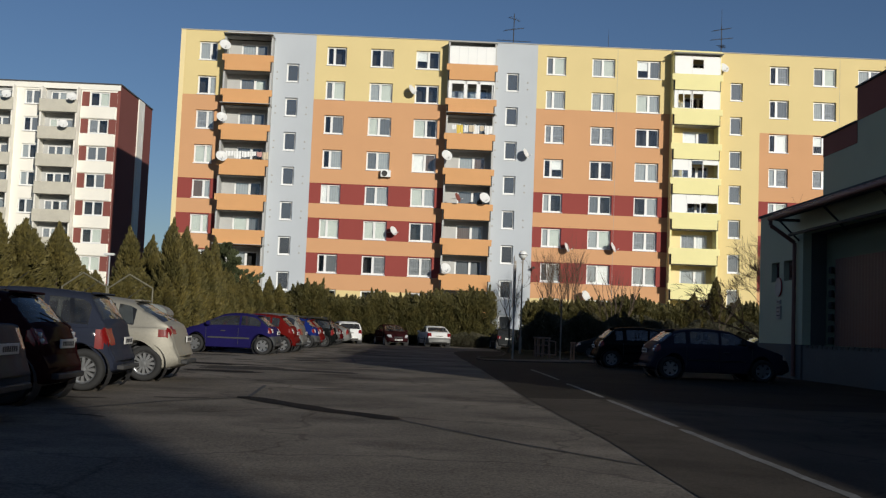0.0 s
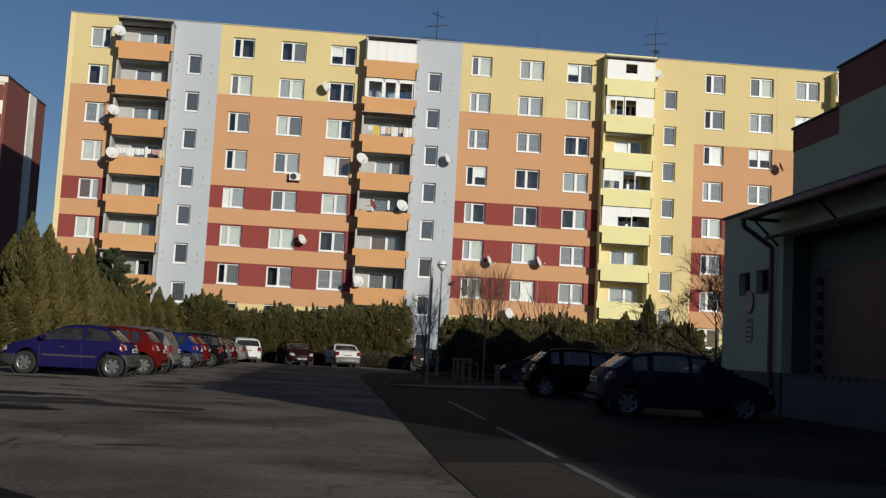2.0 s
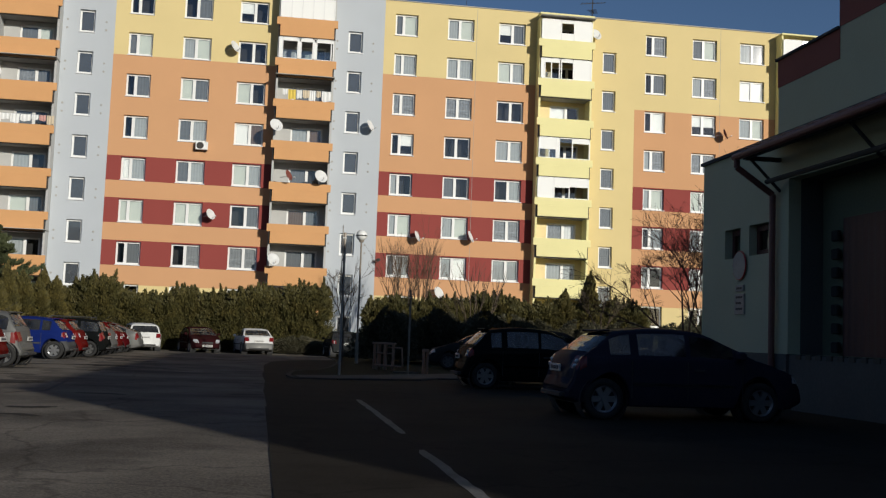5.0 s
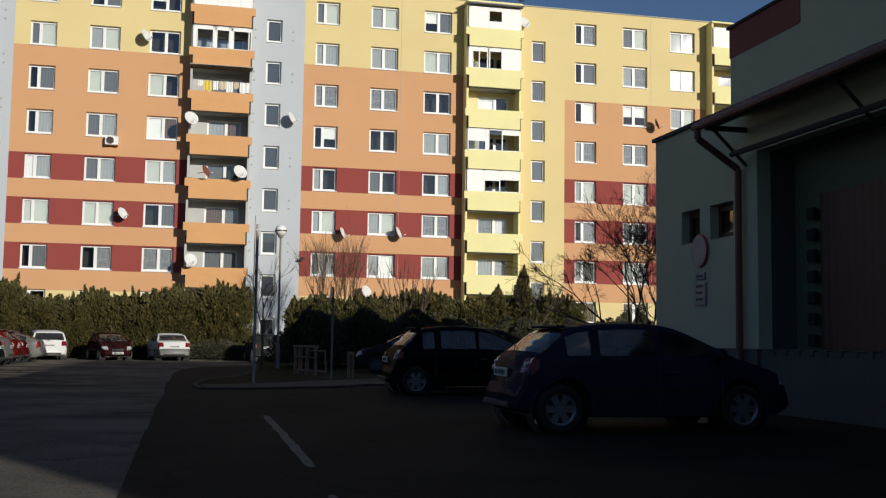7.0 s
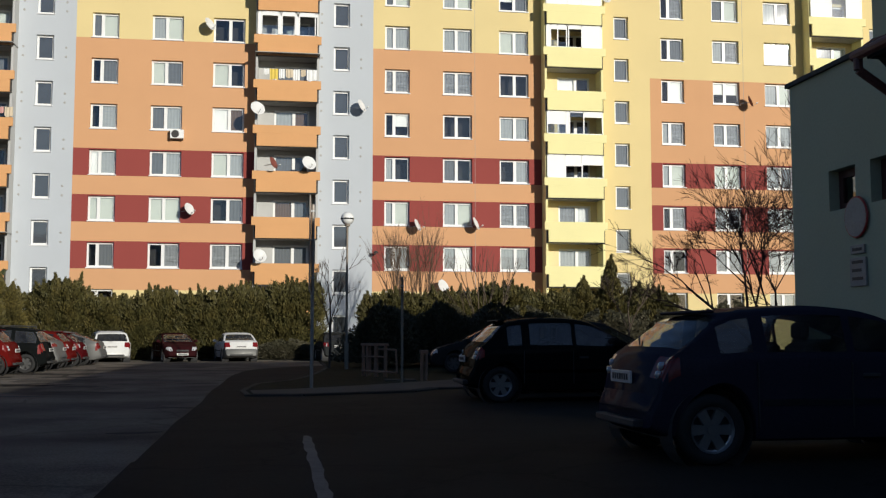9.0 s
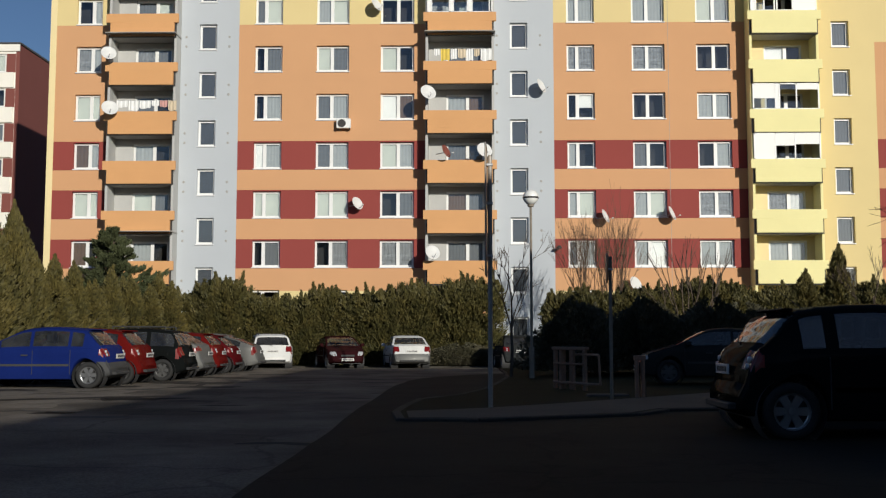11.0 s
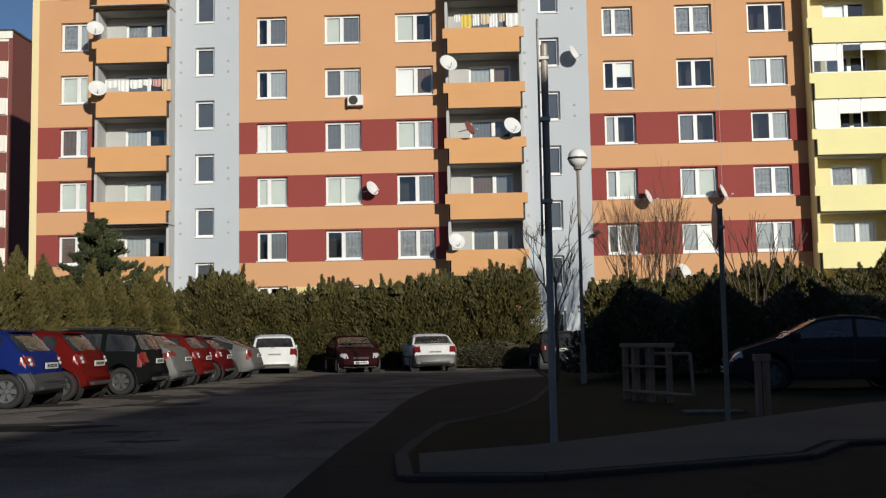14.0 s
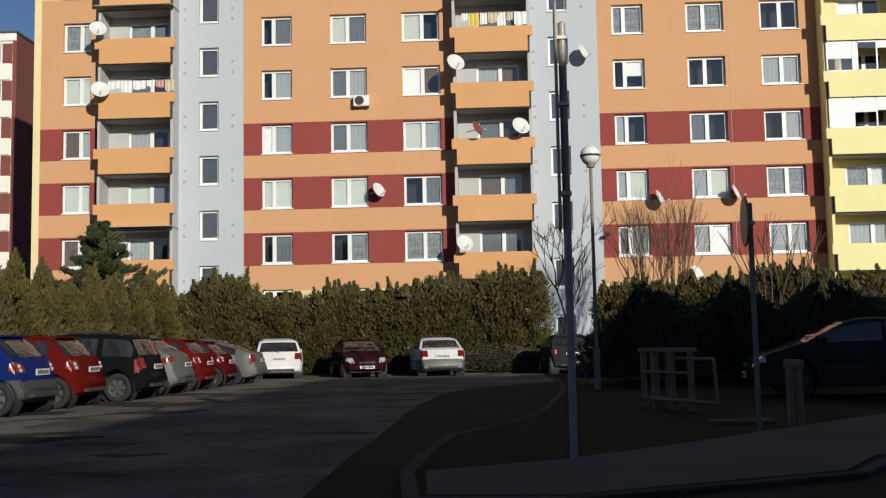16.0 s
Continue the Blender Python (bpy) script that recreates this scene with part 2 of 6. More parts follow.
def weathered(mt, patch, dark, crack):
    """Adds broad stained patches and a net of fine cracks to an asphalt."""
    n, l = mt.node_tree.nodes, mt.node_tree.links
    p = n["Principled BSDF"]
    was = p.inputs["Base Color"].links[0].from_socket
    tc = n.new("ShaderNodeTexCoord")
    nz = n.new("ShaderNodeTexNoise")
    nz.inputs["Scale"].default_value = patch
    nz.inputs["Detail"].default_value = 9
    nz.inputs["Roughness"].default_value = 0.62
    l.new(tc.outputs["Object"], nz.inputs["Vector"])
    stain = n.new("ShaderNodeMapRange")
    stain.inputs["From Min"].default_value = 0.50
    stain.inputs["From Max"].default_value = 0.62
    stain.inputs["To Min"].default_value = 1.0
    stain.inputs["To Max"].default_value = dark
    l.new(nz.outputs[0], stain.inputs["Value"])
    bend = n.new("ShaderNodeVectorMath")
    bend.operation = 'ADD'
    l.new(tc.outputs["Object"], bend.inputs[0])
    wob = n.new("ShaderNodeTexNoise")
    wob.inputs["Scale"].default_value = 1.2
    wob.inputs["Detail"].default_value = 5
    l.new(tc.outputs["Object"], wob.inputs["Vector"])
    l.new(wob.outputs["Color"], bend.inputs[1])
    vo = n.new("ShaderNodeTexVoronoi")
    vo.feature = 'DISTANCE_TO_EDGE'
    vo.inputs["Scale"].default_value = crack
    l.new(bend.outputs[0], vo.inputs["Vector"])
    line = n.new("ShaderNodeMapRange")
    line.inputs["From Min"].default_value = 0.004
    line.inputs["From Max"].default_value = 0.012
    line.inputs["To Min"].default_value = 0.70
    line.inputs["To Max"].default_value = 1.0
    l.new(vo.outputs["Distance"], line.inputs["Value"])
    both = n.new("ShaderNodeMath")
    both.operation = 'MULTIPLY'
    l.new(stain.outputs[0], both.inputs[0])
    l.new(line.outputs[0], both.inputs[1])
    mul = n.new("ShaderNodeMix")
    mul.data_type = 'RGBA'
    mul.blend_type = 'MULTIPLY'
    mul.inputs["Factor"].default_value = 1.0
    l.new(was, mul.inputs[6])
    l.new(both.outputs[0], mul.inputs[7])
    l.new(mul.outputs[2], p.inputs["Base Color"])


weathered(M_ASPH, 0.42, 0.62, 0.28)
M_ASPH2 = material("asphalt_patch", (0.050, 0.044, 0.038), 0.95, 0.25, 0.8, 45, 0.5, spec=0.08)
M_TAR = material("asphalt_tar", (0.014, 0.012, 0.011), 0.95, 0.3, 1.5, 45, 0.4, spec=0.1)
M_DULLZINC = material("dull_zinc", (0.35, 0.32, 0.28), 0.5, 0.2, 3, 40, 0.1, metal=0.15, spec=0.4)
M_POST = material("post_steel", (0.24, 0.205, 0.165), 0.75, 0.2, 3, 30, 0.1, spec=0.2)
M_DULLSTEEL = material("dull_steel", (0.15, 0.14, 0.10), 0.6, 0.2, 3, 30, 0.1, metal=0.2)
# newer bay asphalt, its colour deepened for the shop's shade
M_ASPH3 = material("asphalt_bay_shaded", (0.030, 0.026, 0.021), 0.95, 0.3, 0.6, 45, 0.5, spec=0.06)
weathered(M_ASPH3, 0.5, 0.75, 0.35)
# the bay asphalt again, in the tone for its sunlit end
M_ASPHMED = material("asphalt_bay_sunlit", (0.070, 0.060, 0.049), 0.95, 0.35, 0.6, 45, 0.5, spec=0.06)
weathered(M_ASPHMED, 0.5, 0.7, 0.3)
# asphalt lightened to carry the bright sun on the parking row
M_ASPHPALE = material("asphalt_pale", (0.175, 0.153, 0.124), 0.95, 0.5, 0.5, 45, 0.6, dist=0.012, spec=0.08, tint=(0.235, 0.205, 0.168))
weathered(M_ASPHPALE, 0.5, 0.5, 0.3)
M_CRACK = material("crack_fill", (0.018, 0.017, 0.016), 0.8, 0.25, 1, 45, 0.3)
M_PAINT = material("road_paint_worn", (0.13, 0.128, 0.12), 0.85, 0.4, 3, 35, 0.2)
M_SOIL = material("grass_soil", (0.020, 0.021, 0.010), 0.95, 0.35, 0.4, 14, 0.7, dist=0.03, spec=0.05, tint=(0.028, 0.026, 0.014))
M_PAVE = material("concrete_paving", (0.105, 0.096, 0.083), 0.95, 0.2, 0.7, 30, 0.3, spec=0.08)
M_KERB = material("kerb_concrete", (0.062, 0.057, 0.049), 0.95, 0.2, 1.2, 25, 0.3, per="object", spec=0.08)
M_BARK = material("bark", (0.085, 0.062, 0.045), 0.95, 0.3, 6, 40, 0.6)
M_TWIG = material("twig_brown", (0.11, 0.070, 0.045), 0.9, 0.2, 4, 30, 0.2)
M_THUJA = material("thuja_leaf", (0.042, 0.053, 0.013), 0.7, 0.4, 1.4, 8, 0.0, per="island", tint=(0.108, 0.077, 0.018))
M_CONIFER = material("conifer_leaf", (0.047, 0.054, 0.011), 0.75, 0.45, 1.0, 8, 0.0, per="island", tint=(0.118, 0.082, 0.018))
M_PINE = material("pine_needles", (0.048, 0.058, 0.020), 0.75, 0.25, 0.6, 8, 0.0, per="island")
M_BUSH = material("shrub_leaf", (0.055, 0.058, 0.028), 0.7, 0.25, 0.6, 8, 0.0, per="island", tint=(0.06, 0.045, 0.025))
M_DRYLEAF = material("dry_leaf", (0.15, 0.050, 0.030), 0.8, 0.25, 1, 10, 0.0, per="island")
M_RUBBER = material("rubber", (0.018, 0.018, 0.018), 0.85, 0.2, 3, 40, 0.2)
M_RIM = material("alloy", (0.34, 0.345, 0.35), 0.35, 0.1, 4, 30, 0.05, metal=0.8)
M_STEELRIM = material("steel_wheel", (0.10, 0.10, 0.10), 0.5, 0.15, 4, 30, 0.1, metal=0.5)
M_TRIM = material("car_plastic", (0.035, 0.035, 0.036), 0.7, 0.15, 3, 40, 0.1)
M_BUMPER = material("bumper_grey", (0.038, 0.039, 0.04), 0.7, 0.15, 3, 40, 0.1)
M_TAIL = material("tail_lens", (0.15, 0.006, 0.006), 0.2, 0.25, 12, 40, 0.0, spec=0.3, coat=0.3)
M_HEAD = material("head_lens", (0.42, 0.43, 0.44), 0.1, 0.06, 5, 40, 0.0, coat=0.8)
M_PLATE = material("plate_white", (0.58, 0.57, 0.54), 0.4, 0.05, 4, 30, 0.0)
M_NOTICE = material("plate_grey", (0.36, 0.33, 0.30), 0.6, 0.15, 4, 30, 0.0)
M_INK = material("ink", (0.03, 0.03, 0.035), 0.6, 0.1, 4, 30, 0.0)
M_SEAT = material("car_seat", (0.05, 0.05, 0.052), 0.95, 0.2, 3, 30, 0.2)
M_DISH = material("dish_white", (0.66, 0.66, 0.64), 0.45, 0.08, 3, 30, 0.0)
# colour of the brown dish, and of one whose back is shaded
M_DISHDARK = material("dish_dark_brown", (0.20, 0.06, 0.045), 0.5, 0.1, 3, 30, 0.0)
M_GLOBE = material("lamp_globe", (0.80, 0.80, 0.77), 0.25, 0.05, 3, 30, 0.0, coat=0.3)
M_WOOD = material("weathered_wood", (0.28, 0.165, 0.11), 0.85, 0.25, 3, 40, 0.3)
M_SIGNRED = material("sign_red", (0.45, 0.04, 0.035), 0.4, 0.1, 3, 30, 0.0)
M_SIGNBACK = material("sign_back", (0.33, 0.19, 0.11), 0.5, 0.25, 3, 30, 0.1, metal=0.2)
M_BIN = material("bin_zinc", (0.20, 0.21, 0.20), 0.55, 0.25, 2, 30, 0.15, metal=0.4)
M_CLOTH = [material("cloth_white", (0.78, 0.78, 0.76), 0.9, 0.1, 4, 30, 0), material("cloth_yellow", (0.70, 0.52, 0.10), 0.9, 0.1, 4, 30, 0),
           material("cloth_rose", (0.55, 0.30, 0.27), 0.9, 0.1, 4, 30, 0), material("cloth_sand", (0.60, 0.50, 0.36), 0.9, 0.1, 4, 30, 0)]


def paint(name, rgb, metal=0.0):
    mt = material(name, rgb, 0.5, 0.2, 1.2, 60, 0.0, metal=metal, spec=0.0, coat=0.08)
    mt.node_tree.nodes["Principled BSDF"].inputs["Coat IOR"].default_value = 1.4
    mt.node_tree.nodes["Principled BSDF"].inputs["Coat Roughness"].default_value = 0.09
    return mt


P_BLUE = paint("paint_violet_blue", (0.013, 0.011, 0.066))
P_BLUE2 = paint("paint_blue", (0.008, 0.018, 0.11))
P_RED = paint("paint_red", (0.10, 0.007, 0.006))
P_DRED = paint("paint_dark_red", (0.07, 0.005, 0.007))
P_MAROON = paint("paint_maroon", (0.026, 0.007, 0.008))
P_BLACK = paint("paint_black", (0.007, 0.008, 0.008))
P_NAVY = paint("paint_navy", (0.030, 0.028, 0.042))
P_SILVER = paint("paint_silver", (0.125, 0.125, 0.12), 0.3)
P_CHAMP = paint("paint_champagne", (0.27, 0.255, 0.215), 0.4)
P_GREYBLUE = paint("paint_greyblue", (0.055, 0.064, 0.078))
P_WHITE = paint("paint_white", (0.60, 0.60, 0.58))
P_SLATE = paint("paint_slate", (0.022, 0.026, 0.040))
P_GRAPH = paint("paint_graphite", (0.028, 0.030, 0.030))

# ---- ground ----
b = Build()
ys = (-1500, 25, 67, 71, 78, 1500)
for y0, y1 in zip(ys, ys[1:]):
    b.face([(-1500, y0, gz(y0)), (1500, y0, gz(y0)), (1500, y1, gz(y1)), (-1500, y1, gz(y1))])
solo("ground", b, M_SOIL, "flat ground of thin winter grass and soil", "ground", kind="structure", fix=True)

b = Build()
for y0, y1 in ((-45, 25), (25, 67.2)):
    b.face([(-8.6, y0, gz(y0) + 0.03), (12.1, y0, gz(y0) + 0.03), (12.1, y1, gz(y1) + 0.03), (-8.6, y1, gz(y1) + 0.03)])
    for x in (-8.6, 12.1):
        b.face([(x, y0, gz(y0) - 0.1), (x, y1, gz(y1) - 0.1), (x, y1, gz(y1) + 0.03), (x, y0, gz(y0) + 0.03)])
solo("car_park_asphalt", b, M_ASPH, "worn grey asphalt of the car park, patched and cracked", "asphalt", kind="structure", fix=True)


def strip(name, pts, width, z, mat_, label, category):
    """A thin strip along a bent line, a little above the asphalt."""
    b = Build()
    rnd = random.Random(len(pts) * 7 + int(width * 100))
    rows = []
    dense = []
    for (x0, y0), (x1, y1) in zip(pts, pts[1:]):
        n = max(2, int(math.hypot(x1 - x0, y1 - y0) / 0.25))
        dense += [(x0 + (x1 - x0) * i / n, y0 + (y1 - y0) * i / n) for i in range(n)]
    dense.append(pts[-1])
    for i, (x, y) in enumerate(dense):
        a, c = dense[max(0, i - 1)], dense[min(len(dense) - 1, i + 1)]
        d = Vector((c[0] - a[0], c[1] - a[1])).normalized()
        w = width * 0.5 * rnd.uniform(0.88, 1.1) * (0.5 if i in (0, len(dense) - 1) else 1)
        o = rnd.uniform(-0.1, 0.1) * width
        rows.append(((x - d.y * (w + o), y + d.x * (w + o), z + gz(y + d.x * (w + o))), (x + d.y * (w - o), y - d.x * (w - o), z + gz(y - d.x * (w - o)))))
    for (a, c), (e, f) in zip(rows, rows[1:]):
        b.face([c, f, e, a])
    return solo(name, b, mat_, label, category, kind="structure")


strip("asphalt_repair", [(-1.6, 12.2), (-0.4, 10.6), (0.7, 9.45)], 0.40, 0.035, M_TAR, "dark trench repair across the asphalt", "asphalt")
strip("asphalt_crack", [(0.7, 9.45), (1.9, 7.4), (2.9, 6.0)], 0.06, 0.035, M_CRACK, "thin tarred crack in the asphalt", "asphalt")
strip("asphalt_crack", [(-3.2, 9.0), (-2.4, 10.8), (-1.5, 12.1), (-1.7, 15.0)], 0.06, 0.035, M_CRACK, "thin tarred crack in the asphalt", "asphalt")
strip("asphalt_repair", [(-4.0, 20.5), (-2.2, 20.9), (-0.5, 20.4)], 0.7, 0.035, M_ASPH2, "dark worn patch of asphalt", "asphalt")
strip("asphalt_repair", [(-6.5, 22.6), (-4.4, 23.0), (-2.9, 22.7)], 0.5, 0.035, M_ASPH2, "dark worn patch of asphalt", "asphalt")
strip("asphalt_repair", [(-4.6, 40.0), (-3.0, 41.0), (-1.6, 41.8)], 0.6, 0.035, M_ASPH2, "dark worn patch of asphalt", "asphalt")
strip("asphalt_crack", [(-4.6, 42.6), (-3.4, 44.5), (-2.2, 46.0), (-2.6, 49)], 0.16, 0.036, M_ASPH2, "tarred crack in the asphalt", "asphalt")
strip("asphalt_crack", [(-4.2, 36.5), (-2.6, 37.3), (-1.0, 36.9)], 0.12, 0.036, M_CRACK, "tarred crack in the asphalt", "asphalt")
strip("asphalt_crack", [(-2.9, 24.5), (-1.0, 27.5), (-1.4, 31.5), (-2.6, 33)], 0.08, 0.036, M_CRACK, "thin tarred crack in the asphalt", "asphalt")
strip("asphalt_repair", [(-3.0, 56.0), (-1.6, 56.3)], 0.8, 0.035, M_ASPH2, "dark worn patch of asphalt", "asphalt")
rs = random.Random(11)
for i in range(40):
    x, y = rs.uniform(-4.6, 2.0), rs.uniform(8, 58)
    l_ = rs.uniform(0.25, 0.7) + y * 0.012
    strip("asphalt_scar", [(x, y), (x + l_ * 0.5, y + rs.uniform(-0.12, 0.12)), (x + l_, y + rs.uniform(-0.25, 0.25))], rs.uniform(0.05, 0.13) + y * 0.006, 0.0335 + i * 0.00005, M_ASPH2 if i % 4 else M_CRACK, "short dark scar in the asphalt", "asphalt")
# oil-stained and worn blotches where the cars stand, partly painted for shade
for i in range(30):
    x, y = rs.uniform(-6.0, -1.8), rs.uniform(16, 62)
    r_ = rs.uniform(0.25, 0.75)
    b = Build()
    pts = []
    for k in range(18):
        a = 2 * math.pi * k / 18
        q = r_ * rs.uniform(0.55, 1.15)
        pts.append((x + 1.5 * q * math.cos(a), y + q * math.sin(a)))
    b.face([(px, py, gz(py) + 0.0362 + i * 0.00002) for px, py in pts])
    solo("asphalt_blotch", b, M_ASPH2 if i % 3 else M_TAR, "dark irregular blotch on the asphalt", "asphalt", kind="structure")
# paler asphalt along the parking row, sunlight put into its colour
b = Build()
rim_ = [(-2.7 + 0.25 * math.sin(i * 0.9) + 0.12 * math.sin(i * 2.3), 20 + i * 0.5) for i in range(93)]
for (xa_, ya_), (xb_, yb_) in zip(rim_, rim_[1:]):
    b.face([(-8.58, ya_, gz(ya_) + 0.0325), (xa_, ya_, gz(ya_) + 0.0325), (xb_, yb_, gz(yb_) + 0.0325), (-8.58, yb_, gz(yb_) + 0.0325)])
solo("row_asphalt", b, M_ASPHPALE, "asphalt along the parking row, paled for the sun on it", "asphalt", kind="structure")
# newer asphalt of the parking bays by the shop; beyond y 14 shade is painted in
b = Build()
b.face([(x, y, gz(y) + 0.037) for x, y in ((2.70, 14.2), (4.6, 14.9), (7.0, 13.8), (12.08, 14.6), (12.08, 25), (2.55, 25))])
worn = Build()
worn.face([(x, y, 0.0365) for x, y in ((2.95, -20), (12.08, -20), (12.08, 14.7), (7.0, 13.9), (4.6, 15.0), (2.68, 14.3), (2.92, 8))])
solo("bay_asphalt", worn, M_ASPHMED, "asphalt of the first parking bays by the shop, sunlit tone", "asphalt", kind="structure")
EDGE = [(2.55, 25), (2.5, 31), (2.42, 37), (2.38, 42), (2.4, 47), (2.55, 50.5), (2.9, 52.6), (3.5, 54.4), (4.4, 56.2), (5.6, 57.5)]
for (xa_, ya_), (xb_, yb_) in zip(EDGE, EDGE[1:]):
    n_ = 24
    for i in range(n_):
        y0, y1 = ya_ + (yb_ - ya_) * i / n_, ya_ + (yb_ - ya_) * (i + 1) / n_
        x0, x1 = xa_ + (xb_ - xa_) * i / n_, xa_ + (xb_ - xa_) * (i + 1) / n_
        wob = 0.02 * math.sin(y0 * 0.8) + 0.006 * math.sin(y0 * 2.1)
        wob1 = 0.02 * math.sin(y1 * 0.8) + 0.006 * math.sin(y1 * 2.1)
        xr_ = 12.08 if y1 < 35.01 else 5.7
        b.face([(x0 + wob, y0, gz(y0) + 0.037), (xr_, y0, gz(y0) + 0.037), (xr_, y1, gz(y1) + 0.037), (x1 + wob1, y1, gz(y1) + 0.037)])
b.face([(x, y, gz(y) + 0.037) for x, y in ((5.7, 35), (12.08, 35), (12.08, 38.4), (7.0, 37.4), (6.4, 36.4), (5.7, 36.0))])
solo("bay_asphalt", b, M_ASPH3, "newer asphalt of the parking bays by the shop, darkened for shade", "asphalt", kind="structure")
for y0, y1 in ((3.0, 9.6), (9.9, 14.6), (15.2, 19.6), (21.2, 27.2)):
    strip("bay_line", [(4.12, y0), (4.08, y1)], 0.10, 0.04, M_PAINT, "worn white dashed edge line on asphalt", "road marking")

# ---- green island with kerb, pavement ----
def kerb_line(pts, closed=False):
    for (x0, y0), (x1, y1) in zip(pts, pts[1:]):
        d = math.hypot(x1 - x0, y1 - y0)
        n = max(1, round(d))
        for i in range(n):
            a = (x0 + (x1 - x0) * i / n, y0 + (y1 - y0) * i / n)
            ang = math.degrees(math.atan2(y1 - y0, x1 - x0))
            k = part("kerb_stone", KERB, M_KERB, kerb)
            k.matrix_basis = pose(a[0], a[1], gz(a[1]), 0, 0, ang)
            k.scale = (d / n, 1, 1)


kb = Build()
kb.cbox(0.004, 0.996, -0.06, 0.06, 0.0, 0.075, 0.01)
KERB = kb.mesh("kerb_stone", M_KERB)
kerb = thing("kerb", pose(0, 0, 0), "worn concrete kerb stones round the green island", "kerb", kind="structure")
ISLAND = [(3.2, 35.25), (3.05, 36.7), (3.1, 38.0), (3.27, 40.2), (3.95, 41.7), (4.5, 44.5), (5.0, 49.0), (5.35, 53.0), (5.5, 58.0), (5.5, 62.0)]
kerb_line(ISLAND)
kerb_line([(3.2, 35.25), (4.2, 35.2), (6.4, 36.3), (7.0, 37.3), (12.0, 38.3)])
kerb_line([(-8.6, 67.3), (5.4, 67.3)])
b = Build()
isl = [(x + 0.03, y + 0.03) for x, y in ISLAND] + [(5.5, 66.9), (40, 66.9), (40, 38.35), (12.0, 38.35), (6.95, 37.35), (6.38, 36.35), (4.2, 35.25)]
n = len(isl)
b.face([(x, y, 0.066 + gz(y)) for x, y in reversed(isl)])
for i in range(n):
    j = (i + 1) % n
    (xa_, ya_), (xb_, yb_) = isl[i], isl[j]
    b.face([(xa_, ya_, gz(ya_) - 0.05), (xa_, ya_, gz(ya_) + 0.066), (xb_, yb_, gz(yb_) + 0.066), (xb_, yb_, gz(yb_) - 0.05)])
solo("island_lawn", b, M_SOIL, "dark lawn of the green island behind a kerb", "lawn", kind="structure", fix=True)
b = Build()
pv = [(3.3, 35.36), (4.2, 35.3), (6.33, 36.4), (6.9, 37.4), (12.0, 38.4), (12.0, 45.2), (9.0, 42.6), (5.4, 38.5), (4.3, 37.4), (3.2, 36.7)]
b.face([(x, y, 0.078 + gz(y)) for x, y in pv])
for (x0, y0), (x1, y1) in zip(pv, pv[1:] + pv[:1]):
    b.face([(x0, y0, gz(y0)), (x1, y1, gz(y1)), (x1, y1, gz(y1) + 0.078), (x0, y0, gz(y0) + 0.078)])
solo("pavement", b, M_PAVE, "pale concrete path across the green island", "pavement", kind="structure", fix=True)
b = Build()
b.cbox(6.3, 7.05, 41.0, 41.4, -0.05, 0.03, 0.01)
solo("concrete_slab", b, M_PAVE, "pale concrete slab in the lawn", "slab")
b = Build()
b.box(-8.6, 30, 67.35, 69.0, -0.25, -0.12)
solo("hedge_bed", b, M_SOIL, "bare soil bed under the hedge", "soil", kind="structure")

# ---- main apartment building ----
STOREY, TOP8, ROOF_Z = 2.8, 23.4, 24.3


def row_top(k):
    return TOP8 - STOREY * (8 - k)


def wall_sheet(b, x0, x1, z0, z1, y, holes, bands, depth=0.27):
    """A wall face at y with rectangular holes (xa, xb, za, zb) and their reveals. bands: (z from, material index), rising."""
    xs = sorted({x0, x1, *[h[0] for h in holes], *[h[1] for h in holes]})
    zs = sorted({z0, z1, *[h[2] for h in holes], *[h[3] for h in holes], *[q[0] for q in bands if z0 < q[0] < z1]})

    def band(z):
        return [q[1] for q in bands if q[0] <= z][-1]
    for xa, xb in zip(xs, xs[1:]):
        for za, zb in zip(zs, zs[1:]):
            xm, zm = (xa + xb) / 2, (za + zb) / 2
            if not any(h[0] < xm < h[1] and h[2] < zm < h[3] for h in holes):
                b.face([(xa, y, za), (xb, y, za), (xb, y, zb), (xa, y, zb)], band(zm))
    for xa, xb, za, zb in holes:
        m_ = band((za + zb) / 2)
        yb = y + depth
        b.face([(xa, y, za), (xa, y, zb), (xa, yb, zb), (xa, yb, za)], m_)
        b.face([(xb, y, zb), (xb, y, za), (xb, yb, za), (xb, yb, zb)], m_)
        b.face([(xa, y, zb), (xb, y, zb), (xb, yb, zb), (xa, yb, zb)], m_)
        b.face([(xb, y, za), (xa, y, za), (xa, yb, za), (xb, yb, za)], m_)


WINDOW_CACHE = {}


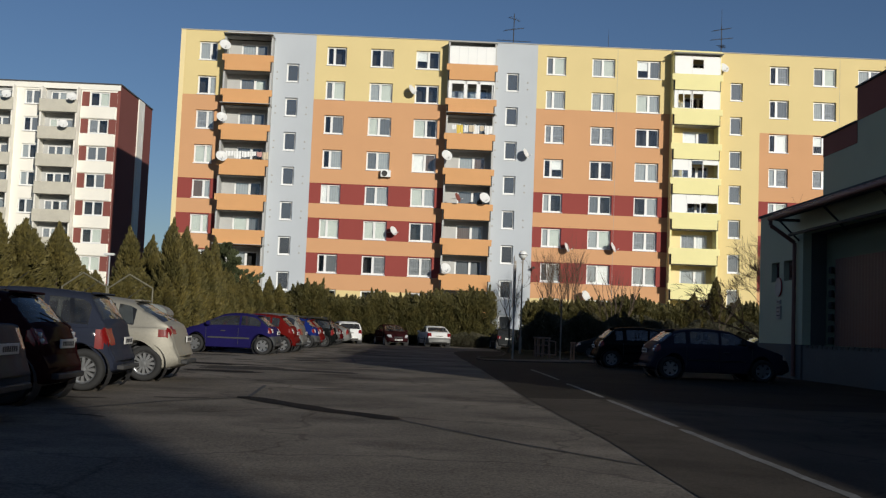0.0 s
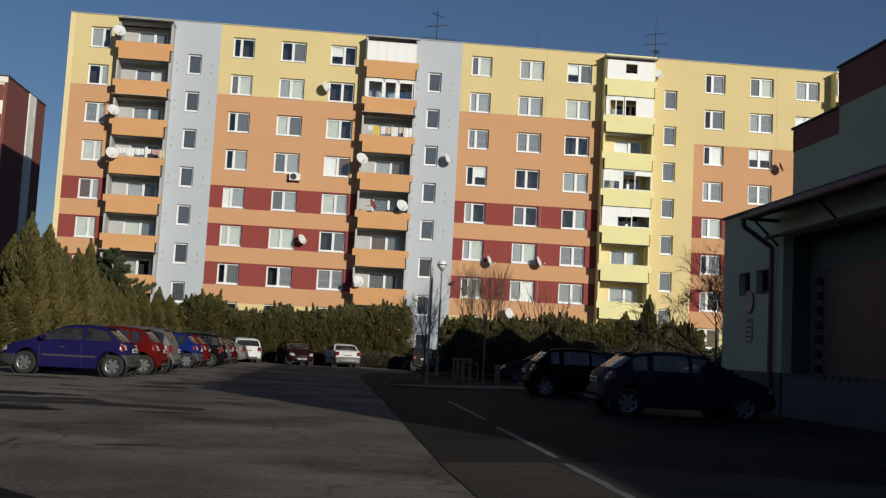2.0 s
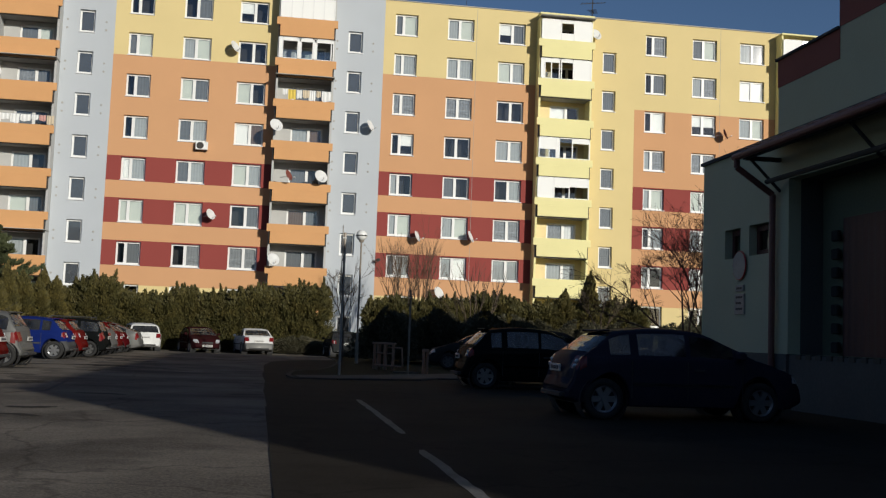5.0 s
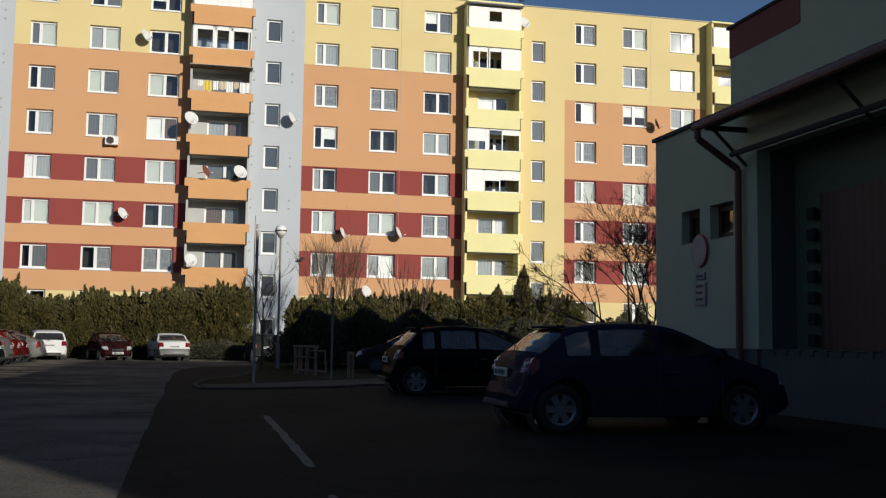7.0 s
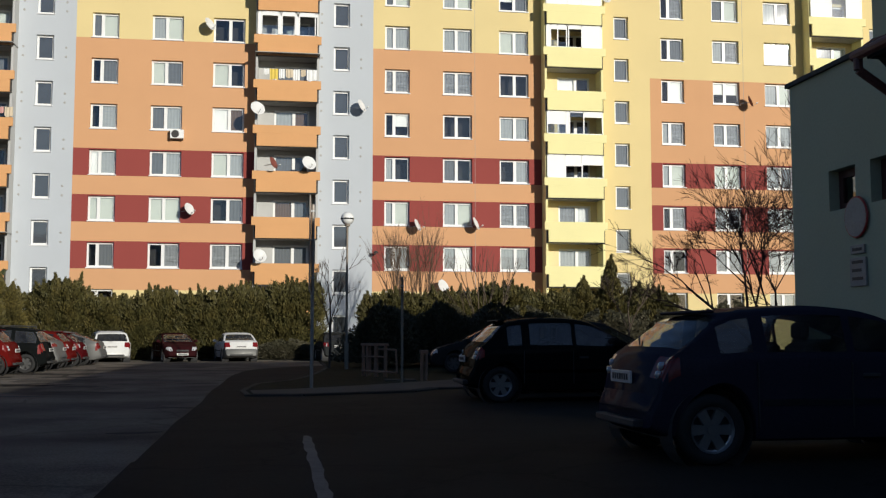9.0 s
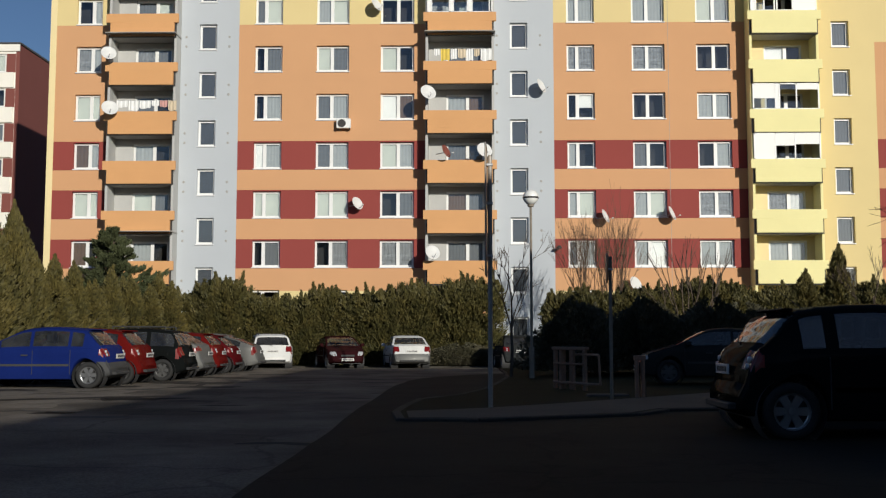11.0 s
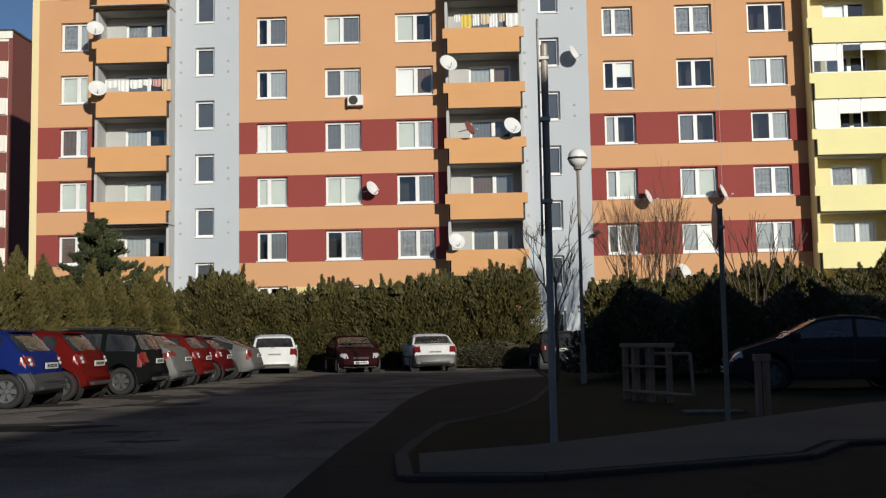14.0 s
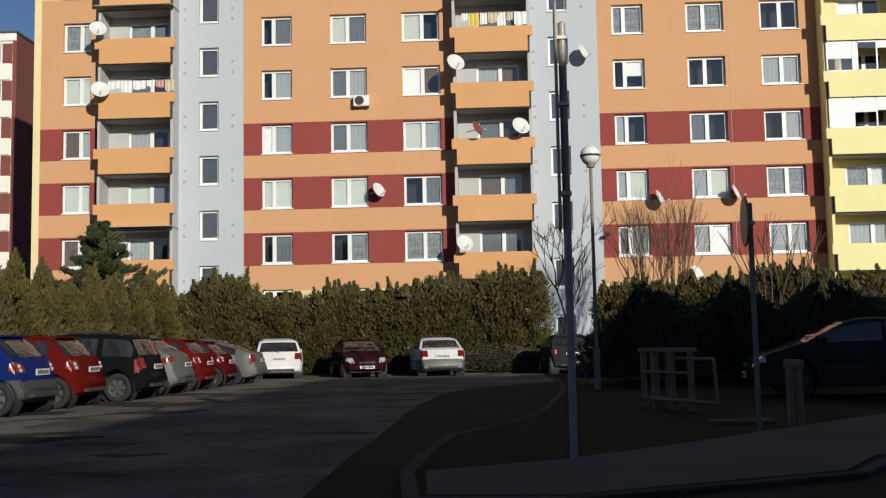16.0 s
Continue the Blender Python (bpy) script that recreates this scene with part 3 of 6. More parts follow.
def window_meshes(w, h, split):
    """Frame, panes and sill of a window whose lower left corner is the origin, seen from -y. split: where the leaves meet, as parts of the width."""
    key = (w, h, split)
    if key in WINDOW_CACHE:
        return WINDOW_CACHE[key]
    t = 0.115
    fr = Build()
    edges = [0.0, *split, 1.0]
    inner = []
    for a, c in zip(edges, edges[1:]):
        inner.append((t if a == 0 else a * w + 0.095, w - t if c == 1 else c * w - 0.095, t, h - t))
    wall_sheet(fr, 0, w, 0, h, 0, inner, [(-9, 0)], 0.07)
    panes = []
    for a, c in zip(edges, edges[1:]):
        p = Build()
        xa, xb = max(a * w + 0.04, t - 0.01), min(c * w - 0.04, w - t + 0.01)
        p.face([(xa, 0.03, t - 0.01), (xb, 0.03, t - 0.01), (xb, 0.03, h - t + 0.01), (xa, 0.03, h - t + 0.01)])
        panes.append((p.mesh("pane", M_PANE), xa, xb))
    si = Build()
    si.cbox(-0.03, w + 0.03, -0.25, 0.0, -0.07, -0.012, 0.008)
    WINDOW_CACHE[key] = (fr.mesh("window", M_WHITE, fix=True), panes, si.mesh("sill", M_SILL))
    return WINDOW_CACHE[key]


CURTAIN_CACHE = {}


def curtain_mesh(w, h, kind):
    key = (round(w, 2), round(h, 2), kind)
    if key not in CURTAIN_CACHE:
        b = Build()
        n = max(8, int(w / 0.035))
        sway = random.Random(int(w * 1000) + kind)
        f1, f2, p1 = sway.uniform(28, 40), sway.uniform(55, 80), sway.uniform(0, 6)
        rise = h * 0.05 if kind == 0 else 0.0
        rows = []
        for i in range(n + 1):
            u = w * i / n
            fold = 0.0 if kind in (2, 4, 7, 8) else 0.007 * math.sin(f1 * u + p1) + 0.003 * math.sin(f2 * u)
            rows.append((u, fold, rise * math.sin(math.pi * i / n) + (0.03 * abs(math.sin(9 * u)) if kind == 0 else 0.0)))
        for (xa, ya, la), (xb, yb, lb) in zip(rows, rows[1:]):
            b.face([(xa, ya, la), (xb, yb, lb), (xb, yb, h), (xa, ya, h)])
        CURTAIN_CACHE[key] = b.mesh("curtain", M_CURT[kind], True, True)
    return CURTAIN_CACHE[key]


def put_window(parent, x, y, z, w, h, split, rnd, sill=True, hung=""):
    """hung: one letter a pane for what hangs behind it, d for a dark room; without it the cloth is drawn by chance."""
    me, panes, sl = window_meshes(w, h, split)
    win = part("window", me, None, parent, m=pose(x, y, z))
    letters = hung or "".join(rnd.choice("gkkwcddd") for _ in panes)
    for (pm, xa, xb), c in zip(panes, letters):
        p = part("pane", pm, None, win)
        p.visible_shadow = False
        if c in HANGING:
            kind, share = HANGING[c]
            hh = (h - 0.14) * share
            part("curtain", curtain_mesh(xb - xa, hh, kind), None, win, m=pose(xa, 0.10, h - 0.07 - hh))
    if sill:
        part("sill", sl, None, win)
    return win


rw = random.Random(5)
block = thing("apartment_building", pose(0, 80, 0), "eight-storey panel block painted yellow, orange and red", "apartment building")
BM = [M_YELLOW, M_ORANGE, M_RED, M_GREY, M_CREAM]


def bands_for(top):
    """Colour bands of a three-window section; top: where the yellow of the upper storeys begins."""
    out = [(-9, 0), (3.75, 1)]
    for k in (2, 3, 4):
        out += [(row_top(k) - 1.58, 2), (row_top(k) + 0.07, 1)]
    return out + [(top, 0)]


WIN_H = 1.5
SECTIONS = [(-19.25, -15.9, [(1.15, 1.47)], row_top(7) - 1.56),
            (-8.72, 2.0, [(0.92, 1.58), (4.45, 1.87), (8.12, 1.92)], row_top(7) - 1.56),
            (9.25, 20.1, [(0.75, 1.58), (4.45, 1.87), (8.10, 1.92)], row_top(7) - 1.53),
            (27.42, 38.2, [(0.78, 1.58), (4.35, 1.87), (8.0, 1.92)], row_top(6) + 0.05)]
# what hangs in each window, storey by storey from the top, one group a column
HUNG = [["gd", "dg", "cg", "ww", "bg", "ww", "bd", "dd"],
        ["dd dk hd", "kw gw dd", "dk wk wd", "dg kg Wb", "Wg kg wg", "ww ww dk", "dk dc cc", "dd dd dd"],
        ["kw gw hk", "gg gg wg", "cc cc dd", "dh dd gg", "gd kd dg", "gw gw cc", "kg gW gg", "dd dd dd"],
        ["dc kw gk", "dk gc WW", "dW hh gw", "gc cc gg", "gw ww gk", "dc cd gg", "cd cc gg", "dd dd gg"]]
for (x0, x1, cols, top), hung in zip(SECTIONS, HUNG):
    holes = []
    for k in range(1, 9):
        for off, w in cols:
            holes.append((x0 + off, x0 + off + w, row_top(k) - WIN_H - 0.02, row_top(k)))
    b = Build()
    wall_sheet(b, x0, x1, 0, ROOF_Z, 0, holes, bands_for(top))
    part("wall", b, BM, block, "rendered facade wall in yellow, orange and red bands", fix=True)
    for i, (xa, xb, za, zb) in enumerate(holes):
        letters = hung[7 - i // len(cols)].split()[i % len(cols)]
        put_window(block, xa, 0.19, za + 0.02, xb - xa, zb - za - 0.02, (0.62,) if len(cols) == 1 else ((0.38,), (0.47,), (0.53,))[i % 3], rw, hung=letters)
# joints between facade panels
for x in (15.75, 33.9):
    b = Build()
    b.box(x, x + 0.02, -0.006, 0.01, 4, ROOF_Z - 0.1)
    part("panel_joint", b, M_CONC, block)

TOWERS = [-15.9, 2.0, 20.1, 38.2]
STRIPS = [(-12.05, -8.72, -11.0, M_GREY), (5.85, 9.25, 6.78, M_GREY), (23.95, 27.42, 25.0, M_YELLOW), (42.05, 45.6, 43.1, M_YELLOW)]
anchor = Build()
anchor.lathe([(0.0, 0.015), (0.06, 0.015), (0.075, 0.0)], pose(0, 0, 0, 90, 0, 0), 8)
ANCHOR = anchor.mesh("wall_anchor", M_CONC)
for x0, x1, wx, mt in STRIPS:
    holes = []
    for k in range(1, 9):
        zt = row_top(k) - 1.52
        if zt > 2.0:
            holes.append((wx, wx + 1.0, zt - 1.5, zt))
    b = Build()
    wall_sheet(b, x0, x1, 0, ROOF_Z, 0, holes, [(-9, 0)])
    part("wall", b, [mt], block, "grey stair-well wall" if mt is M_GREY else "yellow stair-well wall", fix=True)
    for xa, xb, za, zb in holes:
        # in the grey strips a dark sheet stands in for the stairwell's darkness
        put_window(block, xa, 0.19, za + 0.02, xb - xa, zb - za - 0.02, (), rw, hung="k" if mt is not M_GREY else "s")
        if mt is M_GREY:
            for xx in (wx - 0.75, wx + 1.72):
                for zz in (za + 0.2, za + 0.75):
                    part("wall_anchor", ANCHOR, None, block, m=pose(xx, -0.004, zz))

# walls beside and behind the balcony towers, the end walls, roof
b = Build()
b.box(-19.62, -19.253, -0.02, 12.0, 0, ROOF_Z, 4)
part("end_wall", b, BM, block, "cream insulated end wall")
b = Build()
b.box(45.6, 46.0, 0.0, 12.0, 0, ROOF_Z, 0)
part("end_wall", b, BM, block, "yellow end wall")
# near-black wall and floors take the place of unlit rooms
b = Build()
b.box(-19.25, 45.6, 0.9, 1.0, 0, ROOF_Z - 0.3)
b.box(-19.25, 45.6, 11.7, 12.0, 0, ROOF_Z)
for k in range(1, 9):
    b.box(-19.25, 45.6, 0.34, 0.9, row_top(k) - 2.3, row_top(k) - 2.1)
part("inner_wall", b, M_ROOM, block, "near-black wall standing in for unlit rooms")
b = Build()
b.box(-19.25, 45.6, 0.25, 11.7, ROOF_Z - 0.3, ROOF_Z - 0.05)
part("roof", b, M_BITUMEN, block, "flat felt roof")
b = Build()
b.box(-19.66, 46.05, -0.05, 0.25, ROOF_Z, ROOF_Z + 0.07)
b.box(-19.66, -19.2, 0.25, 12.05, ROOF_Z, ROOF_Z + 0.07)
part("coping", b, M_CONC, block, "dull sheet-metal coping along the roof edge")
# lift and stair heads, set back on the roof
for cx in (7.4, 25.6):
    b = Build()
    b.cbox(cx - 1.4, cx + 1.4, 7.5, 11, ROOF_Z - 0.05, ROOF_Z + 1.2, 0.03)
    part("lift_housing", b, M_CONC, block)


def balcony_tower(x0, pale, glazed, hung, awnings=(), drop=0.35):
    """One stack of loggias 3.85 m wide that stands out from the facade. glazed: storey -> fields of the front above the parapet, as parts of its width and height: W white sheet, g glass."""
    w, dp = 3.85, 0.95
    side = M_PALE if pale else M_LOGGIA
    par = M_PALE if pale else M_PARAPET
    b = Build()
    b.box(x0, x0 + 0.14, -dp, 0.28, 0, ROOF_Z - drop)
    b.box(x0 + w - 0.14, x0 + w, -dp, 0.28, 0, ROOF_Z - drop)
    part("balcony_side_wall", b, side, block, "side walls of the balcony stack")
    b = Build()
    b.cbox(x0 - 0.05, x0 + w + 0.05, -dp - 0.12, 0.0, ROOF_Z - drop, ROOF_Z - drop + 0.13, 0.02)
    part("balcony_roof", b, M_CONC if not pale else M_PALE, block)
    b = Build()
    b.box(x0 + 0.002, x0 + w - 0.002, 0.0, 0.26, ROOF_Z - drop + 0.131, ROOF_Z - 0.002)
    part("attic_wall", b, M_YELLOW if pale else M_GREY, block, "yellow attic wall" if pale else "grey attic wall")
    holes = []
    for k in range(1, 9):
        f = row_top(k) - 2.15
        holes.append((x0 + 1.15, x0 + 3.3, f + 0.3, f + 2.12))
    b = Build()
    wall_sheet(b, x0 + 0.14, x0 + w - 0.14, 0, ROOF_Z - drop, 0.28, holes, [(-9, 0)], 0.12)
    part("balcony_back_wall", b, [M_LOGGIA if not pale else M_CREAM], block, "back wall of the balconies", fix=True)
    for i, (xa, xb, za, zb) in enumerate(holes):
        put_window(block, xa, 0.36, za + 0.0, xb - xa, zb - za, (0.56,), rw, sill=False, hung=hung[7 - i])
    for k in range(1, 9):
        f = row_top(k) - 2.37
        b = Build()
        b.box(x0 + 0.14, x0 + w - 0.14, -dp + 0.02, 0.279, f - 0.18, f - 0.02)
        part("balcony_floor", b, M_CONC, block)
        b = Build()
        b.cbox(x0 + 0.12, x0 + w - 0.12, -dp - 0.2, -dp - 0.06, f - 0.15, f + 0.622, 0.004)
        b.cbox(x0 - 0.12, x0 + w + 0.12, -dp - 0.2, -dp - 0.06, f + 0.62, f + 1.13, 0.006)
        for zz in (0.0, 0.15, 0.30, 0.45):
            b.box(x0 + 0.14, x0 + w - 0.14, -dp - 0.203, -dp - 0.19, f + zz, f + zz + 0.012)
        part("balcony_parapet", b, par, block, "pale yellow balcony parapet" if pale else "orange balcony parapet panel")
        b = Build()
        b.box(x0 + 0.02, x0 + 0.12, -dp - 0.05, -dp, f - 0.2, f + 0.62)
        b.box(x0 + w - 0.12, x0 + w - 0.02, -dp - 0.05, -dp, f - 0.2, f + 0.62)
        b.box(x0 + 0.05, x0 + w - 0.05, -dp - 0.1, -dp - 0.04, f - 0.21, f - 0.16)
        part("parapet_bracket", b, M_DARKMETAL, block)
        fields = glazed.get(k)
        if fields:
            zb, zt = f + 1.14, f + 2.6
            b = Build()
            b.box(x0 + 0.1, x0 + w - 0.1, -dp - 0.12, -dp - 0.06, zt - 0.06, zt)
            b.box(x0 + 0.1, x0 + w - 0.1, -dp - 0.12, -dp - 0.06, zb, zb + 0.05)
            for u in sorted({q for fd in fields for q in fd[:2]}):
                xx = x0 + 0.12 + u * (w - 0.24)
                b.box(xx - 0.035, xx + 0.035, -dp - 0.12, -dp - 0.06, zb, zt)
            g = part("balcony_glazing", b, M_WHITE, block, "white framed balcony glazing")
            for u0, u1, v0, v1, c in fields:
                q = Build()
                q.box(x0 + 0.155 + u0 * (w - 0.24), x0 + 0.085 + u1 * (w - 0.24), -dp - 0.105, -dp - 0.085, lerp(zb + 0.05, zt - 0.06, v0), lerp(zb + 0.05, zt - 0.06, v1))
                pn = part("glazing_pane", q, M_BLIND if c == 'W' else M_PANE, g)
                pn.visible_shadow = c == 'W'
    for k in awnings:
        f = row_top(k) - 2.15
        b = Build()
        b.prism([(x0 - 0.05, f + 2.52), (x0 + w + 0.05, f + 2.52), (x0 + w + 0.05, f + 2.56), (x0 - 0.05, f + 2.56)], -dp - 0.55, -0.1)
        part("awning", b, M_CONC, block, "thin balcony awning")


balcony_tower(TOWERS[0], False, {}, ["gk", "kw", "ck", "kd", "gd", "wk", "gd", "dd"], (8, 6, 2), 0.66)
balcony_tower(TOWERS[1], False, {8: [(i / 5, (i + 1) / 5, 0, 1, "W") for i in range(5)],
                                 7: [(0, 0.06, 0, 1, "W"), (0.06, 0.34, 0, 0.4, "g"), (0.36, 0.40, 0, 1, "W"), (0.40, 0.62, 0, 0.4, "g"), (0.64, 0.69, 0, 1, "W"), (0.69, 0.96, 0, 0.4, "g"), (0.06, 1, 0.86, 1, "W")]},
              ["kk", "wk", "kk", "gb", "kd", "bk", "kk", "dd"], (6,))
balcony_tower(TOWERS[2], True, {8: [(0, 0.38, 0, 1, "W"), (0.38, 0.64, 0, 0.34, "W"), (0.38, 0.64, 0.86, 1, "W"), (0.64, 1, 0, 1, "W")],
                                7: [(0, 0.07, 0, 1, "W"), (0.07, 0.36, 0.82, 1, "W"), (0.40, 0.64, 0.86, 1, "W"), (0.07, 0.20, 0, 0.3, "g"), (0.64, 1, 0, 1, "W")],
                                5: [(0, 0.34, 0.42, 1, "W"), (0, 0.34, 0, 0.42, "g"), (0.34, 0.40, 0, 1, "W"), (0.40, 0.66, 0.78, 1, "g"), (0.66, 1, 0.78, 1, "W")],
                                4: [(0, 0.32, 0, 1, "W"), (0.32, 0.62, 0.52, 1, "W"), (0.62, 1, 0.58, 1, "W")]},
              ["dd", "dd", "Wd", "dd", "dd", "cn", "gg", "dd"], (8,))
balcony_tower(TOWERS[3], True, {8: [(0, 0.4, 0, 1, "W"), (0.4, 0.7, 0, 1, "g"), (0.7, 1, 0, 1, "W")], 5: [(0, 0.4, 0, 1, "W"), (0.4, 0.7, 0, 0.6, "g")]},
              ["dd", "cw", "dd", "gg", "wd", "dd", "gg", "dd"])


def dish(x, y, z, r=0.42, mat_=None, yaw=25):
    """A satellite dish that looks towards the sun's side, on an arm from the wall behind it."""
    d = thing("satellite_dish", pose(x, y, z, 0, 0, yaw), "brown satellite dish fixed to the facade" if mat_ else "white satellite dish fixed to the facade", "satellite dish", "dishes on the facade")
    b = Build()
    m = pose(0, -0.12, 0, 68, 0, 0)
    prof = [(0.0, 0.0), (r * 0.4, 0.012), (r * 0.75, 0.045), (r, 0.09), (r * 1.02, 0.085), (r * 0.74, 0.03), (r * 0.38, -0.006), (0.0, -0.016)]
    b.lathe(prof, m, 20)
    part("reflector", b, mat_ or M_DISH, d, smooth=True)
    b = Build()
    b.tube((0, 0.45, -0.1), (0, -0.12, -0.05), 0.022)
    b.tube((0, -0.14, -r * 0.9), (0, -0.62, -0.12), 0.014)
    part("arm", b, M_GALV, d)
    b = Build()
    b.tube((0, -0.66, -0.10), (0, -0.55, -0.10), 0.035, 0.03)
    part("receiver", b, M_WHITE, d)
    return d


for x, z, r in ((-15.8, 22.75, .45), (-15.75, 16.95, .42), (-15.6, 13.85, .45), (2.1, 14.65, .45), (5.2, 11.4, .45), (2.35, 5.75, .42)):
    dish(x, 78.55, z, r)
dish(3.0, 78.5, 11.35, 0.38, M_DISHDARK, 60)
for x, z, r, yw in ((-1.95, 8.6, .38, 50), (-0.95, 20.0, .42, 55), (8.35, 15.25, .42, 58), (11.85, 7.85, .40, 62), (15.55, 8.0, .42, 62), (24.2, 22.9, .42, 20)):
    dish(x, 79.55, z, r, None, yw)
dish(13.5, 79.45, 4.05, 0.45, None, 40)
# dark brown here paints the shade on the dish's back
dish(33.95, 79.5, 16.4, 0.40, M_DISHDARK, 70)

wl = thing("wall_lamp", pose(9.43, 80, 6.14), "small dark lamp on a bracket high on the facade", "wall lamp")
b = Build()
b.cbox(-0.06, 0.06, -0.03, 0.0, -0.10, 0.10, 0.008)
b.tube((0, -0.02, 0.03), (0, -0.42, 0.06), 0.022, n=8)
part("bracket", b, M_DARKMETAL, wl)
b = Build()
b.lathe([(0.0, 0.12), (0.06, 0.11), (0.15, 0.02), (0.17, -0.05), (0.15, -0.055), (0.0, -0.03)], pose(0, -0.45, 0.0), 14)
part("shade", b, M_DARKMETAL, wl)

ac = thing("air_conditioner", pose(-2.65, 79.74, 13.2), "white air conditioner unit hung under a window", "air conditioner")
b = Build()
b.cbox(-0.4, 0.4, -0.15, 0.15, -0.27, 0.27, 0.02)
part("casing", b, M_WHITE, ac)
b = Build()
b.lathe([(0.0, 0.0), (0.2, 0.0), (0.21, 0.012), (0.23, 0.012), (0.235, 0.0)], pose(-0.1, -0.152, 0, 90, 0, 0), 20)
part("fan_grille", b, M_DARKMETAL, ac, "dark round fan grille")
b = Build()
b.box(-0.35, -0.3, -0.1, 0.26, -0.32, -0.275)
part("bracket", b, M_DARKMETAL, ac)
b = Build()
b.box(0.3, 0.35, -0.1, 0.26, -0.32, -0.275)
part("bracket", b, M_DARKMETAL, ac)


def laundry(x, z, items):
    ob = thing("laundry_line", pose(x, 78.85, z), "washing hung out to dry on a balcony", "laundry", "laundry on the balconies")
    b = Build()
    b.tube((0, 0, 0), (sum(i[0] + 0.06 for i in items), 0, 0), 0.008, n=5)
    part("line", b, M_GALV, ob)
    xx = 0.0
    for w, h, c in items:
        b = Build()
        n_ = 8
        top = [(xx + w * i / n_, 0.02 * math.sin(i * 1.9), -0.03 * math.sin(math.pi * i / n_)) for i in range(n_ + 1)]
        for i in range(n_):
            a, c_ = top[i], top[i + 1]
            lo, lo2 = (h * (0.96 + 0.05 * math.sin(q * 0.8 + w * 40) - (0.10 if q in (0, n_) else 0.0)) for q in (i, i + 1))
            b.face([(a[0], a[1] - 0.012, -lo), (c_[0], c_[1] - 0.012, -lo2), (c_[0], c_[1] - 0.012, c_[2] + 0.01), (a[0], a[1] - 0.012, a[2] + 0.01)])
            b.face([(c_[0], c_[1] + 0.012, -lo2), (a[0], a[1] + 0.012, -lo), (a[0], a[1] + 0.012, a[2] + 0.01), (c_[0], c_[1] + 0.012, c_[2] + 0.01)])
        part("cloth", b, M_CLOTH[c], ob)
        xx += w + 0.06


laundry(2.5, row_top(6) - 0.55, [(0.30, .4, 0), (0.50, .70, 1), (0.34, .62, 0), (0.45, .55, 3), (0.34, .72, 0), (0.30, .45, 3), (0.62, .72, 0)])
laundry(-15.3, row_top(5) - 0.62, [(0.62, .42, 0), (0.55, .62, 0), (0.62, .48, 0), (0.42, .34, 0), (0.40, .40, 2), (0.45, .62, 3)])


def aerial(x, y, h, bars, whip=0.0):
    """A mast with crosswise arrays: height, length, turn and dip of each boom, and the length of its rods."""
    a = thing("roof_aerial", pose(x, y, ROOF_Z - 0.06), "thin metal television aerial on the roof", "aerial", "aerials on the roof")
    b = Build()
    b.tube((0, 0, 0), (0, 0, h), 0.04, 0.032, 6)
    b.tube((0, 0, 0), (0, 0, 0.28), 0.10, 0.06, 8)
    part("mast", b, M_DARKMETAL, a)
    if whip:
        b = Build()
        b.tube((0, 0, h), (0, 0, h + whip), 0.016, 0.010, 5)
        part("whip", b, M_DARKMETAL, a)
    for zz, l_, turn_, dip, rod in bars:
        b = Build()
        b.tube((-l_ / 2, 0, 0), (l_ / 2, 0, 0), 0.025, n=5)
        for i in range(7):
            p = -l_ / 2 + l_ * i / 6
            r_ = rod * (1.0 - 0.06 * i)
            b.tube((p, -r_, 0.02), (p, r_, 0.02), 0.013, n=4)
        part("aerial_array", b, M_DARKMETAL, a, m=pose(0.05, 0, zz, 0, dip, turn_))


aerial(7.33, 81.5, 3.0, ((2.55, 1.0, 30, 8, 0.30), (1.70, 1.7, 20, -14, 0.34), (0.72, 2.7, 4, 0, 0.22)))
aerial(15.2, 81.5, 0.6, ((0.45, 0.4, 15, 0, 0.12),), 1.4)
aerial(24.58, 81.5, 2.75, ((2.45, 1.9, 25, -16, 0.26), (1.65, 1.9, 10, -10, 0.26), (1.0, 0.9, 60, 0, 0.34), (0.55, 0.7, 5, 0, 0.16)), 1.5)

# ---- second apartment building, beyond the first ----
B2Y, B2X, B2TOP = 101.5, -31.0, 24.2
far = thing("apartment_building", pose(B2X, B2Y, 0), "off-white panel block with maroon end wall and balconies", "apartment building")
BM2 = [M_OFFWHITE, M_MAROON]
rf = random.Random(8)
W2 = -20.0


def row2(k):
    return B2TOP - 0.75 - 2.77 * (8 - k)


holes = []
for k in range(1, 9):
    z = row2(k)
    for x, w in ((-2.75, 1.95), (-9.3, 1.5), (-15.6, 1.5), (-18.6, 1.9)):
        holes.append((x, x + w, z - 1.46, z))
for xa, xb in ((-3.65, 0.0), (-10.1, -7.4), (-20.0, -13.8)):
    hs = [h for h in holes if xa < h[0] < xb]
    wb_ = Build()
    wall_sheet(wb_, xa, xb, 0, B2TOP, 0, hs, [(-9, 0)])
    part("wall", wb_, BM2, far, "off-white facade wall", fix=True)
for xa, xb, za, zb in holes:
    put_window(far, xa, 0.12, za, xb - xa, zb - za, (0.5,), rf)
# dark red fields left of the end windows, between the pale spandrels
for k in range(1, 9):
    z = row2(k)
    for xa, xb in ((-3.55, -2.8), (-0.75, -0.01)):
        b = Build()
        b.box(xa, xb, -0.012, 0.01, z - 1.5, z)
        part("wall_field", b, M_MAROON, far, "maroon field beside a window")
    b = Build()
    b.cbox(-3.65, -0.12, -0.12, 0.0, z - 2.72, z - 1.50, 0.02)
    part("spandrel", b, M_OFFWHITE, far, "off-white band under a window")
b = Build()
